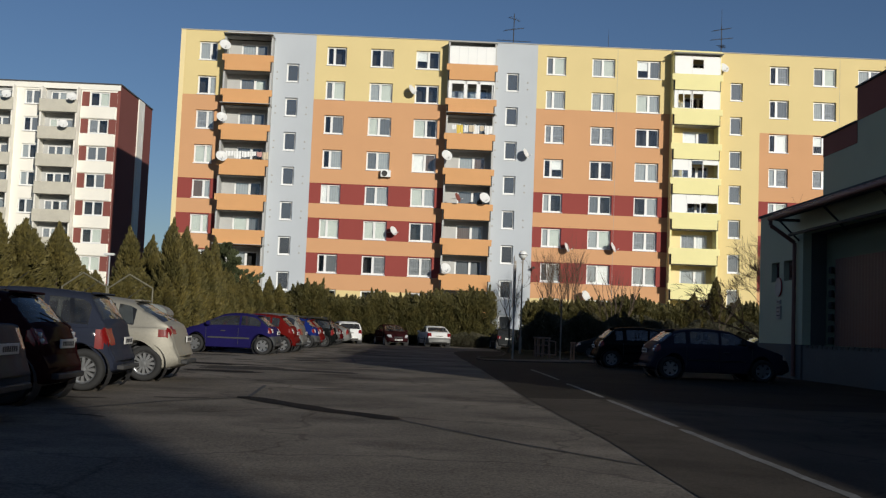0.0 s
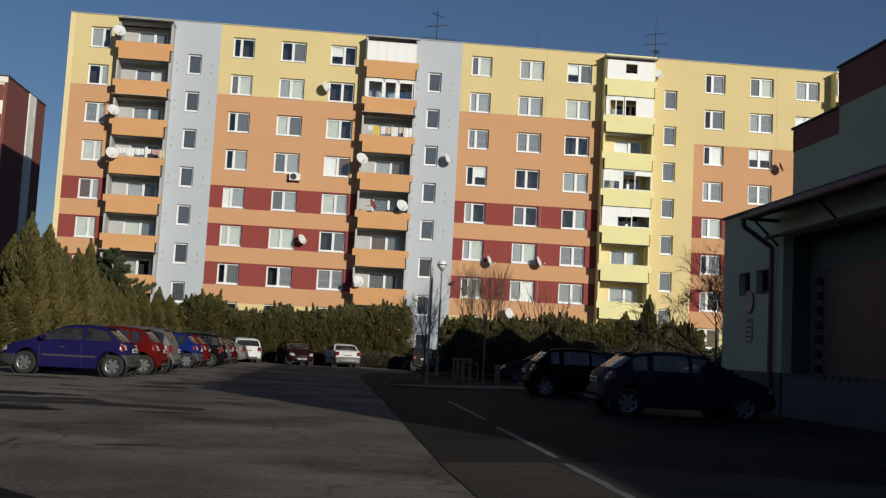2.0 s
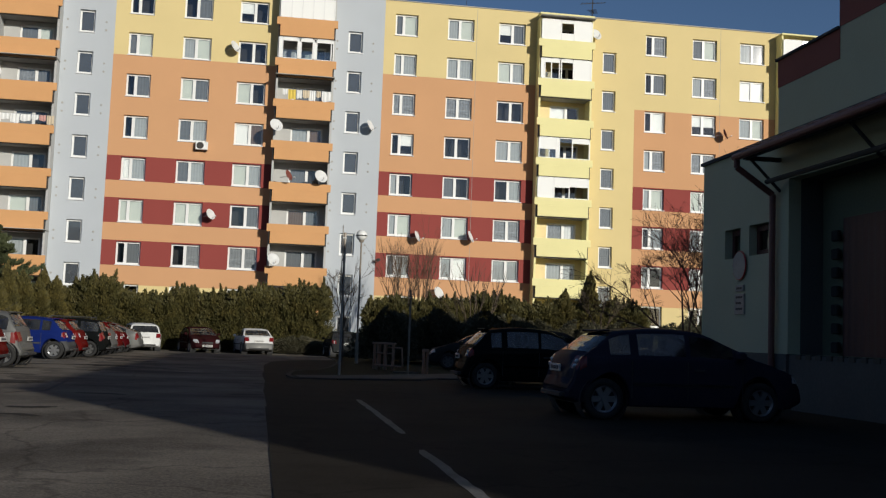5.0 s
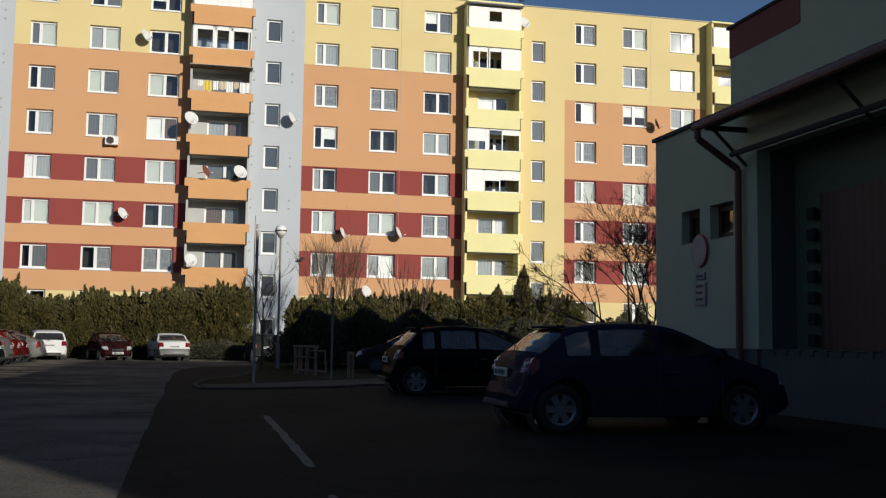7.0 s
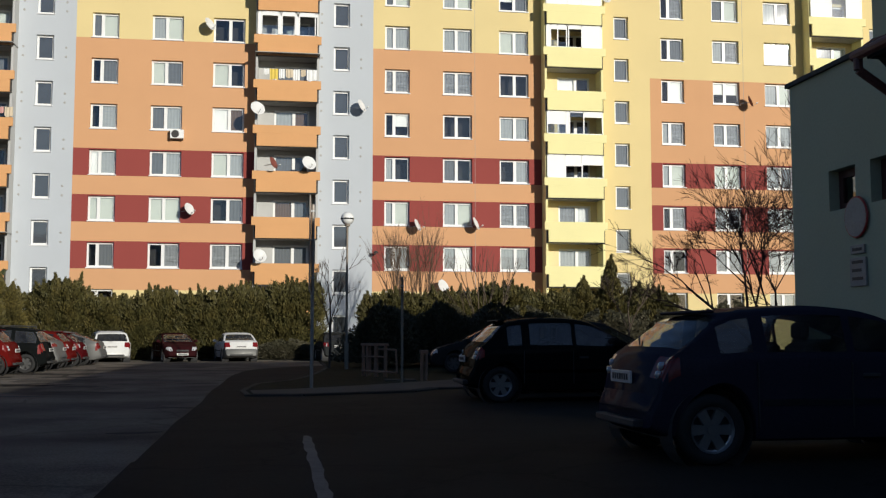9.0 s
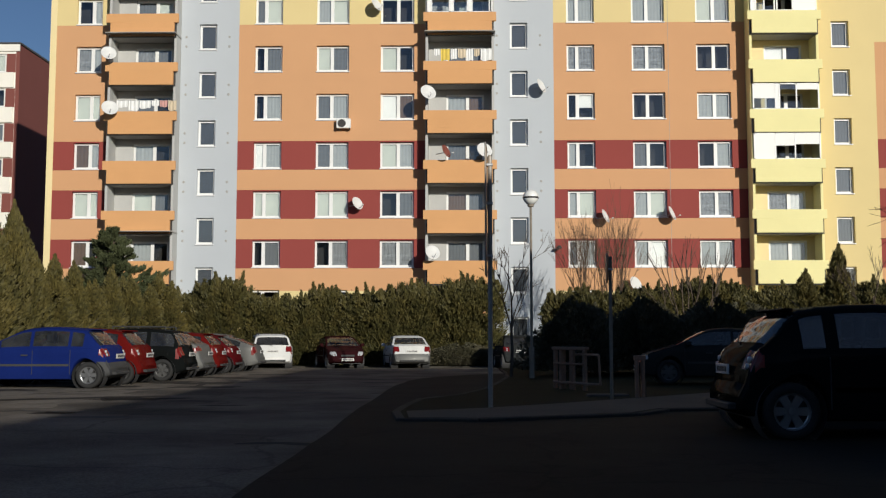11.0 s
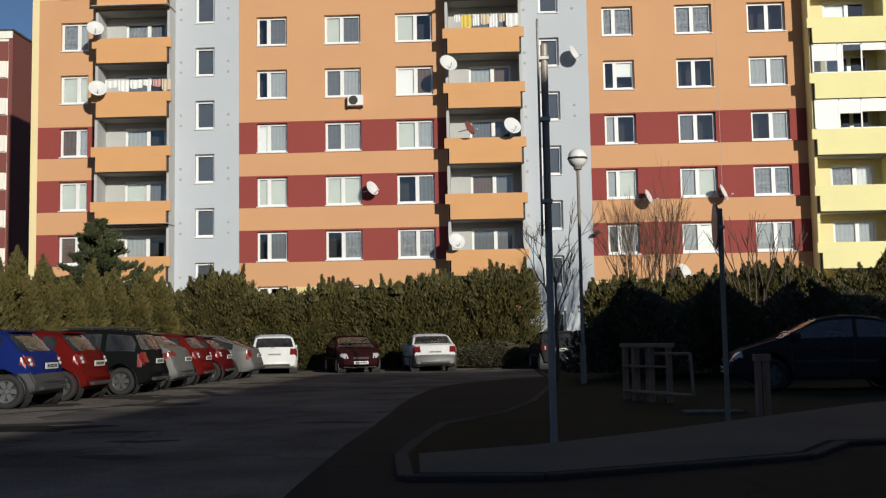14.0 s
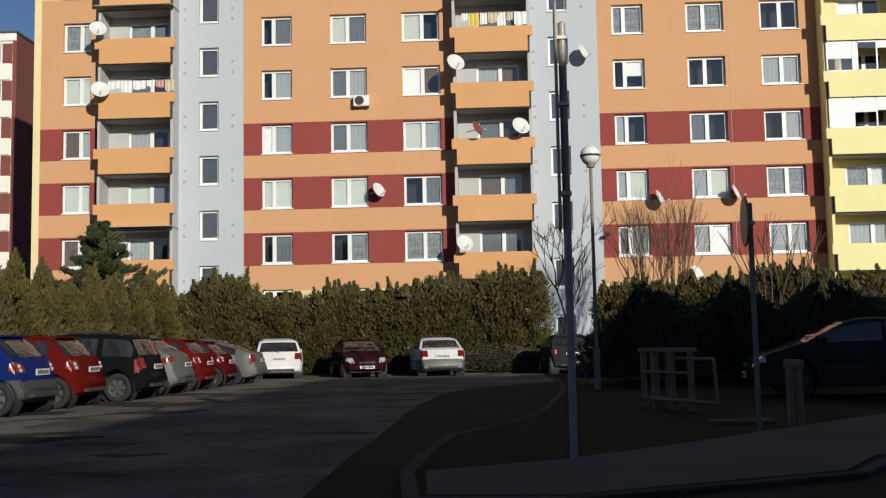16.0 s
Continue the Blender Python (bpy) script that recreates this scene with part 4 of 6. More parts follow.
b.box(0.0, 0.3, 0.0, 12.0, 0, B2TOP, 1)
part("end_wall", b, BM2, far, "maroon rendered end wall")
b = Build()
b.box(W2 - 0.3, W2, 0.0, 12.0, 0, B2TOP, 0)
part("end_wall", b, BM2, far, "off-white end wall")
b = Build()
b.box(W2, 0.0, 11.7, 12.0, 0, B2TOP, 1)
part("rear_wall", b, BM2, far, "maroon rear wall")
b = Build()
b.box(0.3, 0.42, 6.4, 8.6, 0, B2TOP, 0)
part("end_wall_strip", b, BM2, far, "off-white window strip on the end wall")
for k in range(1, 9):
    z = row2(k)
    me, panes, sl = window_meshes(1.0, 1.4, ())
    wn_ = part("window", me, None, far, m=pose(0.44, 7.0, z - 1.4, 0, 0, 90))
    pp = part("pane", panes[0][0], None, wn_)
    part("curtain", curtain_mesh(0.86, 1.26, 3), None, wn_, m=pose(0.07, 0.05, 0.07))
# the same near-black wall in place of the rooms' darkness
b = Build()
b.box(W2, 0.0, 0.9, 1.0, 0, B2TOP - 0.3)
part("inner_wall", b, M_ROOM, far, "near-black wall standing in for unlit rooms")
b = Build()
b.box(W2 - 0.35, 0.38, -0.12, 12.05, B2TOP, B2TOP + 0.15)
part("roof", b, M_BITUMEN, far, "flat roof with a thin dark edge")
b = Build()
b.box(W2 - 0.3, 0.3, -0.10, -0.001, B2TOP - 0.55, B2TOP - 0.01)
part("attic_band", b, M_OFFWHITE, far, "off-white band under the roof edge")
for tx in (-7.4, -13.8):
    b = Build()
    b.box(tx, tx + 0.15, -0.9, 0.5, 0, B2TOP - 0.5)
    b.box(tx + 3.55, tx + 3.7, -0.9, 0.5, 0, B2TOP - 0.5)
    part("balcony_side_wall", b, M_OFFWHITE, far)
    hs = []
    for k in range(1, 9):
        f = row2(k) - 2.15
        hs.append((tx + 0.6, tx + 3.0, f + 0.5, f + 2.1))
    b = Build()
    wall_sheet(b, tx + 0.15, tx + 3.55, 0, B2TOP, 0.3, hs, [(-9, 0)], 0.12)
    part("balcony_back_wall", b, [M_LOGGIA], far)
    for xa, xb, za, zb in hs:
        put_window(far, xa, 0.37, za, xb - xa, zb - za, (0.34, 0.67), rf, sill=False)
    for k in range(1, 9):
        f = row2(k) - 2.15
        b = Build()
        b.box(tx + 0.15, tx + 3.55, -0.85, 0.29, f - 0.18, f - 0.02)
        part("balcony_floor", b, M_CONC, far)
        b = Build()
        b.cbox(tx - 0.05, tx + 3.75, -1.08, -0.94, f - 0.2, f + 1.05, 0.02)
        part("balcony_parapet", b, M_PALECONC, far, "pale concrete balcony parapet")
for x, k in ((-4.1, 8), (-4.8, 7), (-10.6, 8)):
    dish(B2X + x, B2Y - 1.45, row2(k) - 0.9, 0.45)

# ---- shop on the other side ----
SX = 12.1
shop = thing("shop_building", pose(SX, 0, 0), "low mint-green shop with a red band, canopy and steel door", "shop")
b = Build()
# wall seen from the car park, as a sheet turned to face -x: u runs along -y
holes = [(-30.5, -29.75, 3.0, 3.62), (-29.35, -28.5, 3.0, 3.62), (-27.7, -6.0, 1.05, 4.35)]
tmp = Build()
wall_sheet(tmp, -31.66, -6.0, 1.05, 5.2, 0, holes, [(-9, 0)], 0.25)
# unseen stretch, made lower to set the shop's shadow edge on the bays
wall_sheet(tmp, -6.0, 24.0, 1.05, 4.5, 0, [], [(-9, 0)], 0.25)
turn = pose(0, 0, 0, 0, 0, -90)
part("wall", tmp, [M_MINT], shop, "mint-green rendered wall", m=turn, fix=True)
b = Build()
b.box(-31.68, -27.7, -0.03, 0.25, 0, 1.05)
part("plinth", b, M_PLINTH, shop, "dark grey plinth", m=turn)
b = Build()
b.box(-6.0, 24.0, -0.03, 0.25, 0, 1.05)
part("plinth", b, M_PLINTH, shop, "dark grey plinth", m=turn)
b = Build()
b.box(0.25, 3.0, 31.4, 31.66, 0, 5.2)
part("wall", b, M_MINT, shop, "mint-green end wall")
b = Build()
b.box(-0.06, 3.0, 6.0, 31.72, 5.2, 5.27)
# roof of the unseen stretch, lowered with it for the shadow
b.box(-0.06, 3.0, -24, 6.0, 4.5, 4.57)
part("roof", b, M_BITUMEN, shop, "flat roof with a thin dark edge")
for u in (-30.5, -29.35):
    me, panes, sl = window_meshes(0.75 if u < -30 else 0.85, 0.62, ())
    me = me.copy()
    me.materials[0] = M_DOOR
    w_ = part("window", me, None, shop, "small window with a dark red frame", m=turn @ pose(u, 0.17, 3.0))
    part("pane", panes[0][0], None, w_)
    # near-black box instead of an unlit room
    b = Build()
    b.box(0.0, 0.75, 0.3, 0.33, 0, 0.62)
    part("room", b, M_ROOM, w_)
b = Build()
for i in range(116):
    xa, xb = -26.9 + i * 0.05, -26.85 + i * 0.05
    ya, yb = (0.65, 0.642, 0.642, 0.65)[i % 4], (0.642, 0.642, 0.65, 0.65)[i % 4]
    b.face([(xa, ya, 1.05), (xb, yb, 1.05), (xb, yb, 3.55), (xa, ya, 3.55)])
part("steel_door", b, M_DOOR, shop, "dark red ribbed steel door", m=turn, fix=True)
# loading bay behind the opening, its shade painted into the wall and ceiling colours
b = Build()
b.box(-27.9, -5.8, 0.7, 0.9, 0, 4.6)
part("bay_wall", b, M_BAYSHADE, shop, "green rear wall of the loading bay, recess shade in its colour", m=turn)
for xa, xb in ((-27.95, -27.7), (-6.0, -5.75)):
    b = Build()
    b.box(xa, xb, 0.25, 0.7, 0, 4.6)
    part("bay_wall", b, M_PLINTH, shop, "side wall of the loading bay, darkened for its shade", m=turn)
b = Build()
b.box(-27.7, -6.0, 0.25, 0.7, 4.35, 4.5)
part("bay_ceiling", b, M_PLINTH, shop, "ceiling of the loading bay, darkened for its shade", m=turn)
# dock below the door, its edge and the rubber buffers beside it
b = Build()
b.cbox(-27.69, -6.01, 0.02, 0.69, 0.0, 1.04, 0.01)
# plinth grey gives the dock its shade by colour
part("dock", b, M_PLINTH, shop, "concrete loading dock, darkened for shade", m=turn)
for i in range(14):
    b = Build()
    b.cbox(-27.4 + i * 0.36, -27.22 + i * 0.36, -0.004, 0.03, 0.96, 1.046, 0.004)
    part("edge_mark", b, M_PAVE, shop, "pale mark on the dock edge", m=turn)
for i in range(7):
    b = Build()
    b.cbox(-27.16, -26.94, 0.55, 0.64, 1.10 + i * 0.34, 1.30 + i * 0.34, 0.02)
    part("buffer", b, M_RUBBER, shop, "black rubber buffer beside the door", m=turn)
b = Build()
b.tube((-0.35, 27.9, 4.30), (-0.35, 6.2, 4.30), 0.05, n=8)
part("canopy_rail", b, M_DARKMETAL, shop, "dark steel rail under the canopy")
# canopy above the door: sheet roof with corrugated edge, on brackets
can = Build()
nn = 90
for i in range(nn):
    y0, y1 = 28.2 - 22 * i / nn, 28.2 - 22 * (i + 1) / nn
    za, zb = (0.03 if i % 2 else 0.0), (0.0 if i % 2 else 0.03)
    can.face([(-0.75, y0, 4.93 + za), (-0.75, y1, 4.93 + zb), (0.05, y1, 5.2 + zb), (0.05, y0, 5.2 + za)])
    can.face([(-0.75, y1, 4.90 + zb), (-0.75, y0, 4.90 + za), (0.05, y0, 5.17 + za), (0.05, y1, 5.17 + zb)])
    can.face([(-0.75, y0, 4.90 + za), (-0.75, y1, 4.90 + zb), (-0.75, y1, 4.93 + zb), (-0.75, y0, 4.93 + za)])
part("canopy", can, M_SHEET, shop, "corrugated brown canopy sheet")
b = Build()
b.box(-0.72, -0.66, 6.2, 28.15, 4.74, 4.86)
b.box(-0.7, 0.0, 28.0, 28.08, 4.72, 4.80)
part("canopy_beam", b, M_DARKMETAL, shop)
b = Build()
b.tube((-0.82, 28.3, 4.80), (-0.82, 6.2, 4.86), 0.07, n=10)
part("gutter", b, M_SHEET, shop, "brown sheet-metal gutter")
b = Build()
for p, q in (((-0.82, 28.2, 4.76), (-0.82, 28.2, 4.6)), ((-0.82, 28.2, 4.6), (-0.1, 28.15, 4.1)), ((-0.1, 28.15, 4.1), (-0.1, 28.15, 0.1))):
    b.tube(p, q, 0.06, n=10)
part("downpipe", b, M_SHEET, shop, "brown downpipe")
for y in (28.04, 24.5, 21, 17):
    b = Build()
    b.tube((-0.65, y, 4.78), (0.0, y, 4.15), 0.03, n=6)
    part("canopy_bracket", b, M_DARKMETAL, shop)
# taller rear hall
b = Build()
b.box(3.0, 20, 31.1, 34.05, 0, 8.5)
b.box(3.0, 20, -4.0, 31.1, 0, 9.65)
part("rear_hall", b, M_MINT, shop, "taller mint-green rear hall")
b = Build()
b.box(2.985, 20.02, 31.1, 34.065, 7.8, 8.5)
b.box(2.985, 20.02, -4.02, 31.11, 8.55, 9.66)
part("hall_band", b, M_SHOPRED, shop, "brown-red band along the roof edge")
b = Build()
b.box(2.93, 20.1, 31.1, 34.12, 8.5, 8.56)
b.box(2.93, 20.1, -4.06, 31.15, 9.66, 9.72)
part("hall_roof", b, M_BITUMEN, shop, "dark roof edge")

# wall signs
ws = thing("round_sign", pose(SX, 29.7, 2.85, 0, 0, -90), "round pale sign with a red rim on the green wall", "sign")
b = Build()
b.lathe([(0.0, 0.0), (0.3, 0.0), (0.31, -0.02), (0.0, -0.02)], pose(0, -0.05, 0, 90, 0, 0), 24)
part("plate", b, M_SIGNRED, ws)
b = Build()
b.lathe([(0.0, 0.0), (0.285, 0.0), (0.285, -0.004)], pose(0, -0.056, 0, 90, 0, 0), 24)
part("sign_face", b, M_NOTICE, ws)
b = Build()
b.box(-0.03, 0.03, -0.05, 0.04, -0.05, 0.05)
part("bracket", b, M_GALV, ws)
for z, h, w in ((2.38, 0.13, 0.36), (2.05, 0.42, 0.42)):
    nb = thing("notice_board", pose(SX, 29.7, z, 0, 0, -90), "white notice plate with dark unreadable writing", "notice", "plates on the shop wall")
    b = Build()
    b.cbox(-w / 2, w / 2, -0.04, 0.0, -h / 2, h / 2, 0.006)
    part("plate", b, M_NOTICE, nb)
    b = Build()
    for i in range(max(1, int(h / 0.12))):
        zz = h / 2 - 0.09 - i * 0.12
        b.box(-w * 0.35, w * (0.35 - 0.1 * (i % 2)), -0.044, -0.039, zz, zz + 0.045)
    part("writing_bars", b, M_INK, nb)

# plain unseen wall behind the camera, added to shade the first parked cars
b = Build()
b.box(-70, 26.0, -48, -46, 0, 18.5)
solo("unseen_shade_wall", b, M_OFFWHITE, "plain unseen wall that casts shade on the first parked cars", "wall", kind="structure")

# ---- cars ----


def wheel_parts(parent, x, y, r, alloy, out):
    tyre = Build()
    w = 0.19
    m = pose(x, y, r, -90 * out, 0, 0)
    tyre.lathe([(r * 0.64, -w / 2), (r * 0.9, -w / 2 - 0.005), (r * 0.985, -w / 2 + 0.03), (r, 0.0), (r * 0.985, w / 2 - 0.03), (r * 0.9, w / 2 + 0.005), (r * 0.64, w / 2 - 0.01), (r * 0.6, w / 2 - 0.05), (r * 0.6, -w / 2)], Matrix.Identity(4), 24)
    wh = part("wheel", tyre, M_RUBBER, parent, "black rubber tyre", m=m, smooth=True)
    rim = Build()
    rim.lathe([(r * 0.65, w / 2 - 0.005), (r * 0.60, w / 2 - 0.03), (r * 0.56, w / 2 - 0.035)], Matrix.Identity(4), 24)
    rim.lathe([(0.0, w / 2 - 0.02), (r * 0.13, w / 2 - 0.022), (r * 0.16, w / 2 - 0.05)], Matrix.Identity(4), 12)
    rim.lathe([(0.0, w / 2 - 0.09), (r * 0.62, w / 2 - 0.09)], Matrix.Identity(4), 24, 1)
    spokes = 12 if alloy == 2 else 6
    for i in range(spokes):
        a = 2 * math.pi * i / spokes
        d, s = Vector((math.cos(a), math.sin(a), 0)), Vector((-math.sin(a), math.cos(a), 0))
        ww = r * (0.075 if alloy == 2 else 0.15)
        z0 = Vector((0, 0, w / 2 - 0.03))
        p = [d * r * 0.12 - s * ww * 0.8, d * r * 0.58 - s * ww, d * r * 0.58 + s * ww, d * r * 0.12 + s * ww * 0.8]
        rim.face([q + z0 for q in p])
        lo = Vector((0, 0, -0.04))
        rim.face([p[0] + z0, p[0] + z0 + lo, p[1] + z0 + lo, p[1] + z0])
        rim.face([p[2] + z0, p[2] + z0 + lo, p[3] + z0 + lo, p[3] + z0])
    part("rim", rim, [M_RIM if alloy else M_STEELRIM, M_TRIM], wh, "silver wheel rim" if alloy else "dark steel wheel rim")


CAR_SHAPES = {
    # length, height, half width, wheelbase, rear overhang, cowl, roof front, roof rear, foot of the rear glass, tail height
    "hatch": dict(rear=0.53, L=3.78, H=1.40, hw=0.80, wb=2.45, xc=0.98, xa=0.22, xt=-1.28, xr=-1.70, tail=0.94),
    "small": dict(rear=0.46, L=3.48, H=1.36, hw=0.78, wb=2.26, xc=0.82, xa=0.10, xt=-1.05, xr=-1.56, tail=0.90),
    "wagon": dict(rear=0.66, L=4.21, H=1.45, hw=0.86, wb=2.62, xc=1.12, xa=0.32, xt=-1.68, xr=-1.98, tail=0.95),
    "mpv": dict(rear=0.50, L=3.95, H=1.47, hw=0.87, wb=2.60, xc=1.25, xa=0.30, xt=-1.50, xr=-1.82, tail=1.0),
    "sedan": dict(rear=0.88, L=4.30, H=1.38, hw=0.82, wb=2.58, xc=0.98, xa=0.25, xt=-0.95, xr=-1.55, tail=0.97),
    "liftback": dict(rear=0.82, L=4.32, H=1.41, hw=0.85, wb=2.60, xc=1.05, xa=0.30, xt=-0.95, xr=-2.00, tail=0.95),
    "tall_hatch": dict(rear=0.57, L=3.76, H=1.43, hw=0.83, wb=2.42, xc=0.98, xa=0.26, xt=-1.22, xr=-1.66, tail=0.97),
    "low_hatch": dict(rear=0.57, L=3.80, H=1.36, hw=0.83, wb=2.42, xc=1.0, xa=0.28, xt=-1.20, xr=-1.68, tail=0.95),
    "round_hatch": dict(rear=0.66, L=4.17, H=1.43, hw=0.86, wb=2.60, xc=1.18, xa=0.30, xt=-1.20, xr=-1.84, tail=1.0),
}


b = Build()
b.box(-0.005, 0.005, 0, 0.04, -0.028, 0.028)
PLATE_BAR = b.mesh("bar", M_INK)


def car(m, shape, paint_, label, alloy=1, bumper=None, doors=2, rack=False):
    """A parked car, nose along its own +x: one lofted shell, cut into body, bumpers, glass and lights."""
    c = CAR_SHAPES[shape]
    L, H, hw, wb = c["L"], c["H"], c["hw"], c["wb"]
    xc, xa, xt, xr, tail = c["xc"], c["xa"], c["xt"], c["xr"], c["tail"]
    h = L / 2
    r, ra = 0.30, 0.365
    xb = -h + c["rear"]
    xf = xb + wb
    ob = thing("car", m, label, "car")
    top = [(-h, 0.46), (-h + 0.02, 0.56), (-h + 0.07, 0.60), (-h + 0.09, 0.74), (-h + 0.14, tail - 0.04)]
    if shape in ("sedan",):
        top += [(-h + 0.20, tail), (xr, tail + 0.005)]
    else:
        top += [(max(xr, -h + 0.17), tail)]
    top += [(xt, H - 0.075), (lerp(xa, xt, 0.66), H - 0.012), (lerp(xa, xt, 0.35), H), (xa, H - 0.05), (xc, 0.93), (h - 0.55, 0.85), (h - 0.22, 0.75), (h - 0.07, 0.66), (h - 0.02, 0.55), (h, 0.44)]
    xs = {round(-h + L * i / 52, 3) for i in range(53)}
    xs |= {round(-h + 0.03 * i, 3) for i in range(15)} | {round(h - 0.035 * i, 3) for i in range(9)}
    for x in (xb, xf):
        xs |= {round(x + ra * math.sin(radians(a)), 3) for a in range(-90, 91, 15)}
    xs = sorted(q for q in xs if -h <= q <= h)
    xs = [q for i, q in enumerate(xs) if i == 0 or q - xs[i - 1] > 0.012]

    def line(x):
        for (x0, z0), (x1, z1) in zip(top, top[1:]):
            if x0 <= x <= x1:
                return lerp(z0, z1, (x - x0) / (x1 - x0))
        return top[-1][1]
    zt = [line(x) for x in xs]
    for _ in range(4):
        zt = [zt[0]] + [(zt[i - 1] + 2 * zt[i] + zt[i + 1]) / 4 for i in range(1, len(zt) - 1)] + [zt[-1]]
    grid = []
    for x, z in zip(xs, zt):
        t = max(0.0, (abs(x) - (h - 0.55)) / 0.55)
        w = hw * (1 - (0.24 if x > 0 else 0.17) * t ** 2.4)
        zl = 0.20 + 0.10 * t ** 3
        for xx in (xb, xf):
            d = abs(x - xx)
            if d < ra:
                zl = max(zl, 0.29 + math.sqrt(ra * ra - d * d))
        zl = min(zl, z - 0.12)
        zb = min(0.90, z - 0.035)
        gh = z - zb
        wr = w * (0.965 - 0.44 * gh)
        z3 = min(max(0.40, zl + 0.04), zb - 0.05)
        z4 = min(max(0.60, zl + 0.05), zb - 0.03)
        half = [(0.0, zl), (0.80 * w, zl), (0.965 * w, zl + 0.02), (w, z3), (1.004 * w, z4), (0.99 * w, zb - 0.02), (0.962 * w, zb), (lerp(0.955 * w, wr, 0.10), zb + gh * 0.10),
                (lerp(0.955 * w, wr, 0.80), zb + gh * 0.80), (wr - 0.015, zb + gh * 0.90), (wr - 0.07, z - 0.02 - 0.01 * gh), (wr * 0.74, z - 0.008), (wr * 0.55, z - 0.004), (0.0, z)]
        fine = []
        for k in range(len(half) - 1):
            p0, p1, p2, p3 = half[max(0, k - 1)], half[k], half[k + 1], half[min(len(half) - 1, k + 2)]
            fine.append(p1)
            # a rounded point between two corners; the flat floor stays flat
            fine.append(tuple((p1[q] + p2[q]) / 2 + (0.0 if k < 1 else ((p1[q] + p2[q]) - (p0[q] + p3[q])) * 0.05) for q in (0, 1)))
        grid.append(fine + [half[-1]])
    n = len(grid[0])
    quarter = {"hatch": 0.42, "tall_hatch": 0.40, "low_hatch": 0.40, "round_hatch": 0.50, "small": 0.30, "mpv": 0.22, "wagon": 0.16}.get(shape, 0.45)
    bulge = {"round_hatch": 0.17, "mpv": 0.15, "sedan": 0.09}.get(shape, 0.12)
    shells = {}

    def shell(key):
        if key not in shells:
            shells[key] = Build()
        return shells[key]
    pillars = [lerp(xr, xc, q) for q in ((0.30, 0.62) if (doors == 4 or shape in ("wagon", "mpv", "hatch", "round_hatch", "tall_hatch", "low_hatch")) else (0.44,))]
    for i in range(len(xs) - 1):
        xm = (xs[i] + xs[i + 1]) / 2
        zm = (zt[i] + zt[i + 1]) / 2
        gh = zm - min(0.90, zm - 0.035)
        for jj in range(n - 1):
            j = jj // 2
            zmid = (grid[i][jj][1] + grid[i][jj + 1][1]) / 2
            for sgn in (-1, 1):
                key = "body"
                if j == 7 and gh > 0.20 and xr + quarter < xm < xc - 0.12:
                    near = [k for k, pp in enumerate(pillars) if abs(xm - pp) < 0.045]
                    if not near:
                        key = "side_glass_%d_%d" % (sum(xm > pp for pp in pillars), sgn)
                elif j >= 10 and xa + 0.06 < xm < xc - 0.03:
                    key = "windscreen"
                elif j >= 10 and xr + 0.05 < xm < xt - 0.03:
                    key = "rear_window"
                elif xm < -h + 0.42 and zmid < 0.575:
                    key = "rear_bumper"
                elif xm > h - 0.40 and zmid < 0.54:
                    key = "front_bumper"
                elif 3 < j < 11 and -h + 0.06 < xm < -h + (0.30 if shape == "round_hatch" else 0.22) and (0.76 if shape == "round_hatch" else 0.70 if shape in ("hatch", "tall_hatch", "low_hatch", "small") else 0.63) < zmid < 0.89:
                    key = "tail_light_%d" % sgn
                elif 4 <= j < 11 and h - 0.17 < xm < h - 0.04 and zmid > 0.60:
                    key = "headlight_%d" % sgn
                q = [(xs[i], sgn * grid[i][jj][0], grid[i][jj][1]), (xs[i + 1], sgn * grid[i + 1][jj][0], grid[i + 1][jj][1]),
                     (xs[i + 1], sgn * grid[i + 1][jj + 1][0], grid[i + 1][jj + 1][1]), (xs[i], sgn * grid[i][jj + 1][0], grid[i][jj + 1][1])]
                shell(key).face(q if sgn < 0 else q[::-1])
    for i, key in ((0, "rear_bumper"), (len(xs) - 1, "front_bumper")):
        ring = [(xs[i], y, z) for y, z in grid[i]] + [(xs[i], -y, z) for y, z in grid[i][-2:0:-1]]
        shell(key).face(ring if i else ring[::-1])

    def finish(key, mat_, lab=""):
        me = shells[key].mesh(key, mat_, True)
        bm = bmesh.new()
        bm.from_mesh(me)
        # nose and tail are rounded in plan
        for v in bm.verts:
            back = min(1.0, max(0.0, (xt + 0.35 - v.co.x) / 0.6))
            fore = min(1.0, max(0.0, (v.co.x - xc + 0.1) / 0.7))
            v.co.x += (bulge * back - 0.13 * fore) * (v.co.y / hw) ** 2
        bmesh.ops.remove_doubles(bm, verts=bm.verts, dist=1e-4)
        bmesh.ops.dissolve_degenerate(bm, edges=bm.edges, dist=1e-5)
        bm.to_mesh(me)
        bm.free()
        me.set_sharp_from_angle(angle=radians(38))
        nm = "side_window" if key.startswith("side_glass") else "tail_light" if key.startswith("tail") else "headlight" if key.startswith("head") else key
        return part(nm, me, None, ob, lab)
    bp = bumper or paint_
    for key in list(shells):
        if key.startswith(("side", "wind", "rear_w")):
            finish(key, M_CARGLASS, "tinted car glass")
        elif key.startswith("tail"):
            finish(key, M_TAIL, "red tail light")
        elif key.startswith("head"):
            finish(key, M_HEAD, "clear headlight")
        else:
            finish(key, bp if "bumper" in key else paint_)

    def tail_x(z):
        for i in range(len(xs) - 1):
            if zt[i] <= z <= zt[i + 1]:
                return lerp(xs[i], xs[i + 1], (z - zt[i]) / max(1e-6, zt[i + 1] - zt[i]))
        return -h
    b = Build()
